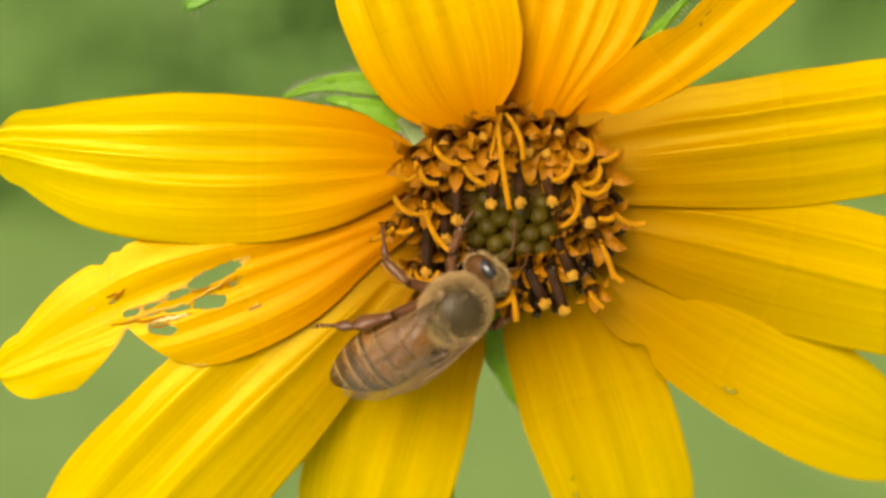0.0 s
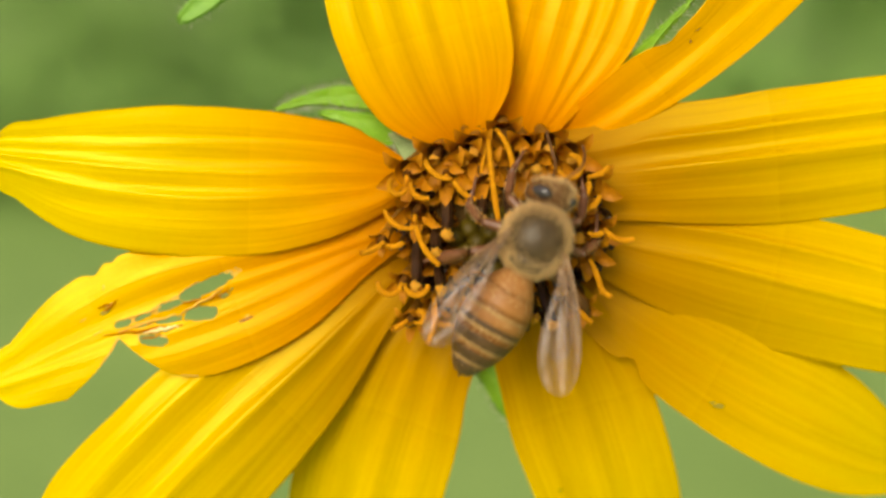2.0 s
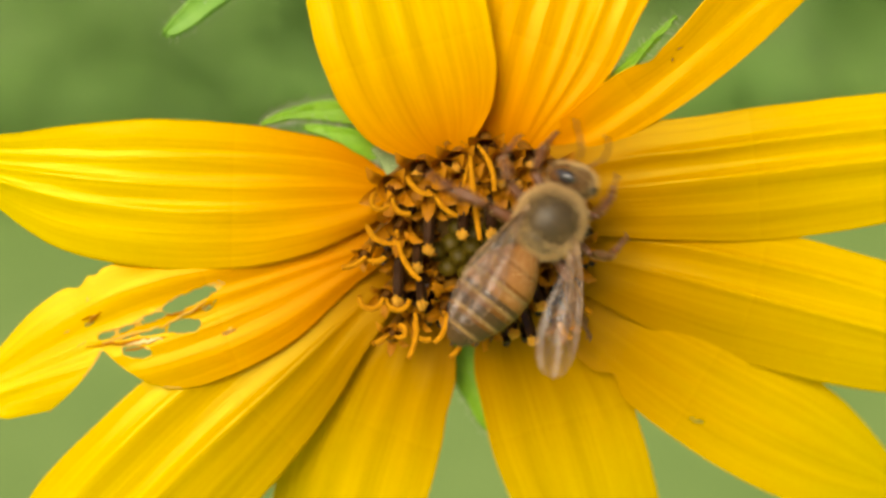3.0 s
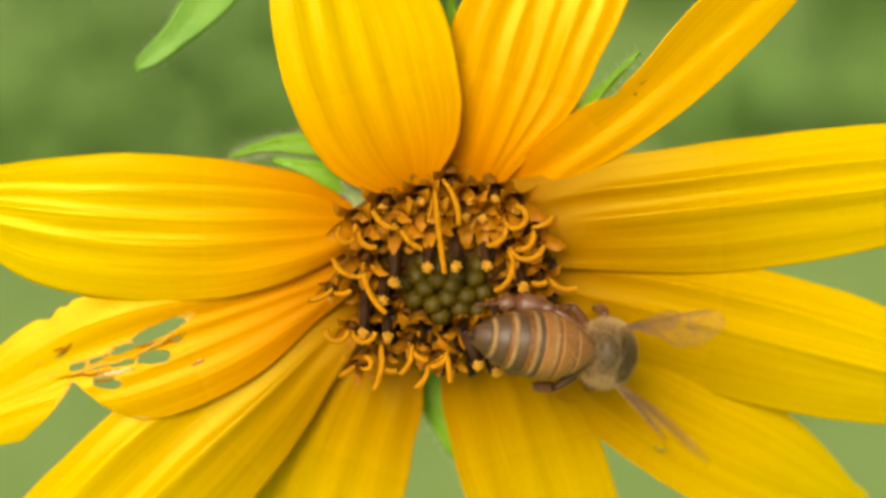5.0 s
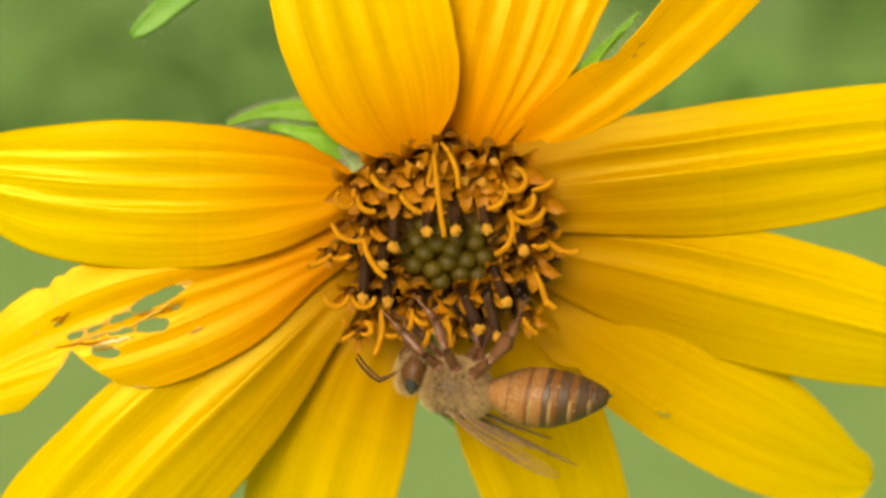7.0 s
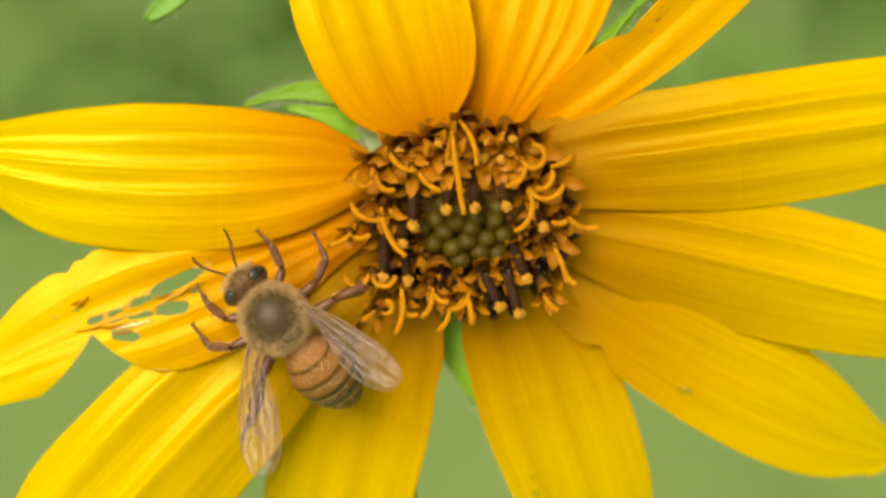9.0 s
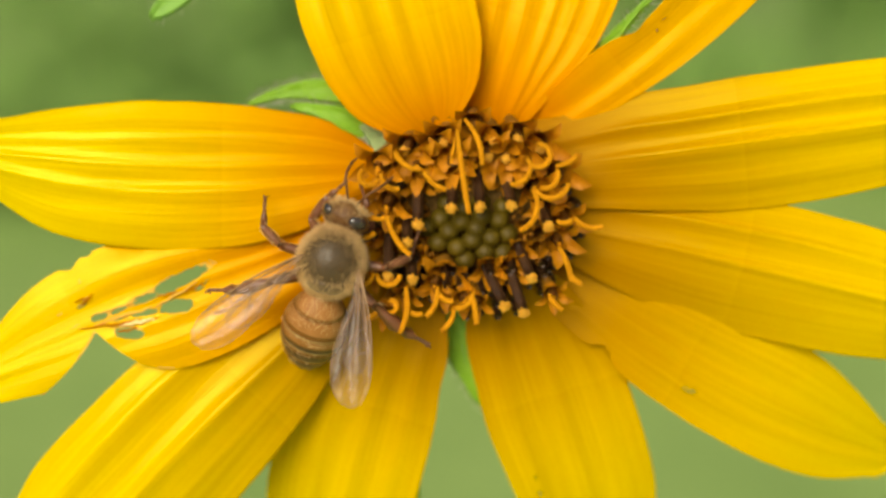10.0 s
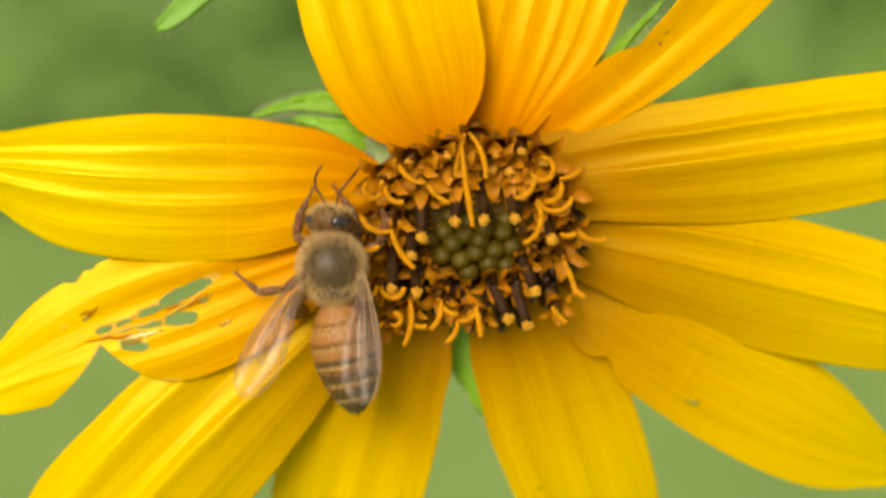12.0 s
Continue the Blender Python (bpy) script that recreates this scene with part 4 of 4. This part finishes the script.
def build_wing(side, name, pivot, length, width):
    """A clear wing that trails along -y from its root, with its stiff leading edge outward."""
    nu, nv, grid = 34, 15, []

    def at(u, v):
        lead = 0.16 * width * math.sin(math.pi * u) + 0.05 * width
        w = width * (0.10 + 0.90 * math.sin(math.pi / 2 * min(1, u / 0.70)) ** 1.6)
        if u > 0.70:
            s = (u - 0.70) / 0.30
            lead -= 0.38 * width * (1 - math.sqrt(max(0.0, 1 - s * s)))
            w *= math.sqrt(max(0.0004, 1 - s ** 2.2))
        x = lead - w * v
        return Vector((side * x, -length * u, 0.10 * math.sin(u * 3) - 0.25 * u * u + 0.16 * math.cos(v * 14 + 2 * u) * (1 - 0.7 * u) * min(1, u * 4)))
    for i in range(nu):
        grid.append([tuple(at(i / (nu - 1), j / (nv - 1))) for j in range(nv)])
    wing = sheet(name, grid, [[True] * (nv - 1)] * (nu - 1), 0.012, WING, bee, "clear veined wing", BS)
    wing.location = Vector(pivot) * BS

    def vein(points, r):
        out = []
        for (u0, v0), (u1, v1) in zip(points, points[1:]):
            for k in range(5):
                out.append(at(u0 + (u1 - u0) * k / 5, v0 + (v1 - v0) * k / 5))
        out.append(at(*points[-1]))
        bee_part("vein", [tube(out, [r * (1 - 0.5 * i / len(out)) for i in range(len(out))], 5)], VEIN, wing)
    vein([(0.0, 0.02), (0.4, 0.01), (0.78, 0.02)], 0.075)
    vein([(0.0, 0.2), (0.35, 0.16), (0.62, 0.12), (0.80, 0.03)], 0.06)
    vein([(0.02, 0.5), (0.3, 0.45), (0.55, 0.42), (0.85, 0.5)], 0.05)
    vein([(0.02, 0.7), (0.28, 0.72), (0.5, 0.95)], 0.045)
    vein([(0.5, 0.99), (0.72, 0.99), (0.86, 0.98), (0.95, 0.9), (0.985, 0.6)], 0.028)
    vein([(0.78, 0.02), (0.88, 0.02), (0.95, 0.1), (0.985, 0.6)], 0.03)
    vein([(0.60, 0.42), (0.78, 0.62), (0.90, 0.8)], 0.03)
    if name == "forewing":
        vein([(0.80, 0.12), (0.86, 0.3), (0.92, 0.4)], 0.025)
        vein([(0.42, 0.15), (0.46, 0.43), (0.56, 0.72), (0.62, 0.93)], 0.04)
        vein([(0.60, 0.13), (0.62, 0.42), (0.74, 0.70)], 0.04)
        vein([(0.56, 0.42), (0.70, 0.33), (0.80, 0.12)], 0.035)
        vein([(0.30, 0.45), (0.33, 0.72)], 0.035)
    return wing


LEG_SHAPES = (
    ((1.0, 1.3, -1.3), (2.5, 2.2, -0.9), (3.1, 3.9, -1.9), (3.2, 5.4, -2.9), 0.23),
    ((1.2, 0.1, -1.4), (3.5, 0.2, -0.8), (5.0, 1.1, -1.7), (5.5, 3.0, -2.7), 0.25),
    ((1.2, -1.1, -1.4), (3.5, -2.0, -0.9), (5.7, -3.0, -1.6), (7.8, -3.4, -2.7), 0.27),
)


def build_leg(side, k):
    a, b, c, d, r = LEG_SHAPES[k]
    o, b, c, d = [Vector((side * p[0], p[1], p[2])) for p in (a, b, c, d)]
    flat = 1.7 if k == 2 else 1.25
    lg = bee_part("leg", [blob((0, 0, 0), (0.45, 0.45, 0.5), 10, 8), tube([Vector((0, 0, 0)), (b - o) * 0.4, (b - o) * 0.8, b - o], [r * 1.2, r * 1.5, r * 1.3, r * 0.9], 10)], LEG_BROWN, bee, "brown jointed leg")
    lg.location = o * BS
    tib = [b - o, b.lerp(c, 0.3) - o, b.lerp(c, 0.75) - o, c - o]
    bee_part("tibia", [tube(tib, [r * 0.8, r * 1.2, r * (1.95 if k == 2 else 1.3), r], 10, flat)], LEG_BROWN, lg)
    first = c.lerp(d, 0.45)
    pieces = [tube([c - o, c.lerp(first, 0.5) - o, first - o], [r * 0.9, r * (1.5 if k == 2 else 0.95), r * 0.75], 8, flat)]
    for n in range(4):
        p, q = first.lerp(d, n / 4), first.lerp(d, (n + 0.92) / 4)
        pieces.append(tube([p - o, q - o], [r * 0.38, r * 0.55], 7))
    for s in (-1, 1):
        pieces.append(tube([d - o, d - o + Vector((s * 0.14, 0.18 * (1 if k < 2 else -1), -0.05)), d - o + Vector((s * 0.22, 0.22 * (1 if k < 2 else -1), -0.22))], [r * 0.35, r * 0.25, r * 0.08], 5))
    bee_part("tarsus", pieces, LEG_BROWN, lg)
    rnd, hairs = random.Random(60 + k), []
    for n in range(150):
        t = rnd.random()
        p = (o.lerp(b, t) if n % 2 else b.lerp(c, t)) - o
        v = Vector((rnd.gauss(0, 1), rnd.gauss(0, 1), rnd.gauss(0, 1))).normalized()
        e = p + v * r * 1.2
        w = v.cross(Vector((0.3, 0.5, 0.8))).normalized() * 0.02
        hairs.append(([e - w, e + w, e + (v + (c - b).normalized()) * 0.22], [(0, 1, 2)]))
    tagged(bee_part("fuzz", hairs, FUZZ, lg), "", "", "", "stuff")
    return lg


build_thorax()
bee_head = build_head()
bee_abdomen = build_abdomen()
WING_ROOTS = [(s, n, (s * 1.8, y, z), l, w) for s in (-1, 1) for n, y, z, l, w in (("hindwing", -0.9, 1.15, 6.0, 1.8), ("forewing", -0.1, 1.30, 9.0, 2.7))]
bee_wings = [(w[0], w[1], w[2], build_wing(*w)) for w in WING_ROOTS]
bee_legs = [(s, k, build_leg(s, k)) for s in (-1, 1) for k in range(3)]


# Wings: seconds, spread from the body's line and lift of the left and the right pair, in degrees
WING_ROWS = [
    (0.0, 6, 6, -14, 8), (0.5, 10, 6, -16, 8), (0.9, 6, 6, -12, 8), (1.4, 6, 6, -6, 8), (1.6, 8, 8, 14, 10), (1.8, 6, 8, 32, 10), (2.0, 20, 8, 28, 10), (2.2, 18, 8, 26, 8), (2.5, 18, 8, 28, 8), (2.8, 10, 10, 38, 10), (3.2, 4, 8, 24, 10),
    (4.8, 20, 50, 75, 40), (5.0, 30, 60, 60, 60), (5.1, 40, 20, 60, 20), (5.2, 35, 15, 45, 15), (5.5, 30, 15, 45, 15), (6.5, 25, 20, 40, 15), (7.2, 20, 15, 30, 15),
    (8.8, 58, 12, 30, 15), (9.0, 44, 10, 17, 12), (9.1, 60, 20, 60, 20), (9.67, 50, 16, 30, 16), (9.9, 46, 8, 18, 10), (10.5, 38, 8, 16, 10),
    (11.1, 42, 8, 12, 10), (11.4, 42, 8, 6, 10), (11.6, 46, 14, 4, 14), (12.0, 40, 8, 2, 10),
]
# While it hovers the wings beat to and fro
WING_ROWS += [(round(9.1 + k / 30, 4), 66 - 40 * (k % 2), 4 + 44 * (k % 2), 60 - 40 * (k % 2), 4 + 44 * (k % 2)) for k in range(1, 17)]
WING_ROWS.sort()
# Legs: seconds, then for the fore, middle and hind pair the swing forward and the reach below the body, in degrees
LEG_ROWS = [
    (0.0, 0, 10, -35, 8, -42, 0), (0.5, 14, 16, -42, 8, -20, 4), (1.0, -4, 8, -38, 6, -18, 0), (1.5, 8, 14, -35, 10, -8, 8), (2.0, -8, 30, -10, 30, -6, 35), (2.5, 6, 48, -6, 42, -10, 46),
    (3.2, 0, 8, 16, 4, 20, 0), (4.8, 10, 10, 20, 5, -15, 5), (5.0, 0, 15, 30, 60, 20, 80), (5.2, -10, 45, -20, 45, 30, 40), (5.5, -5, 42, -18, 45, 48, 45), (6.0, 0, 40, -15, 45, 55, 45), (6.8, 8, 45, -22, 50, 55, 45),
    (7.2, 0, 40, -10, 45, 12, 40), (8.8, 6, 8, 10, 5, -12, 2), (9.5, -8, 12, 14, 10, 16, 8), (10.0, 4, 60, 0, 4, -4, 0), (10.8, -4, 60, 0, 4, 2, 0), (11.3, 0, 55, -36, 6, 6, 70), (12.0, 4, 55, -34, 6, -2, 70),
]
# Head: seconds, nod, turn and tilt; abdomen: seconds, curl and swing
HEAD_ROWS = [(0.0, -10, -4, 24), (0.5, -6, 14, 28), (0.7, -6, 30, 24), (0.9, -6, 12, 30), (1.2, -6, 8, 32), (1.6, -6, 10, 32), (2.2, -4, 6, 12), (2.5, -4, 10, 4), (3.0, -4, 12, 24), (3.2, -4, 10, 20), (4.8, -10, -8, 0), (5.0, -25, -20, 0), (6.5, 0, 0, 0), (7.2, 0, -14, 0), (9.0, -5, 0, 0), (9.5, -5, -14, 0), (9.9, -5, -14, -12), (10.5, -8, -14, -24), (11.0, -8, -12, -34), (11.5, -8, -14, -34), (12.0, -8, -10, -30)]
ABDOMEN_ROWS = [(0.0, 28, 0), (0.5, 34, -4), (0.7, 32, -14), (1.2, 28, 0), (1.6, 22, 0), (2.2, 6, -8), (2.5, 6, -10), (3.2, 4, 0), (4.8, 26, 0), (4.9, 36, 0), (5.0, 46, 0), (5.1, 30, 0), (5.2, 18, 0), (5.5, 20, 0), (6.0, 16, 0), (6.5, 14, 0), (7.2, 0, 0), (8.8, 15, -12), (9.0, 40, -4), (9.5, 28, 4), (9.9, 38, -4), (10.5, 38, -2), (11.0, 22, 4), (11.4, 4, 10), (11.7, 2, 12), (12.0, 4, 6)]


def motions():
    walk(bee, [(t, FACE @ pose(x * S, y * S, z * S) @ pose(0, 0, 0, 0, 0, h - 90) @ pose(0, 0, 0, p) @ pose(0, 0, 0, 0, r)) for t, x, y, z, h, p, r in BEE_ROWS])
    for side, name, root, wing in bee_wings:
        rows = []
        for t, la, lb, ra, rb in WING_ROWS:
            spread, lift = (la, lb) if side < 0 else (ra, rb)
            if name == "hindwing":
                spread, lift = spread * 0.9 + 6, lift - 4
            rows.append((t, pose(root[0] * BS, root[1] * BS, root[2] * BS) @ pose(0, 0, 0, 0, 0, side * spread) @ pose(0, 0, 0, -lift, 0, 0)))
        walk(wing, rows)
    for side, k, lg in bee_legs:
        a = LEG_SHAPES[k][0]
        rows = []
        for row in LEG_ROWS:
            swing, reach = row[1 + 2 * k], row[2 + 2 * k]
            if side > 0:
                swing = -0.7 * swing + 4
                if k == 2 and row[0] < 1.8:
                    swing, reach = swing - 25, reach + 55
                if k == 2 and 5.3 < row[0] < 7.0:
                    swing = -8
                if k == 2 and 9.6 < row[0] < 11.0:
                    swing -= 12
            rows.append((row[0], pose(side * a[0] * BS, a[1] * BS, a[2] * BS) @ pose(0, 0, 0, 0, side * reach, side * swing)))
        walk(lg, rows)
    walk(bee_head, [(t, pose(0, 2.3 * BS, -0.4 * BS, nod, tilt, turn)) for t, nod, turn, tilt in HEAD_ROWS])
    walk(bee_abdomen, [(t, pose(0, -2.0 * BS, -0.2 * BS, curl, 0, swing)) for t, curl, swing in ABDOMEN_ROWS])


motions()
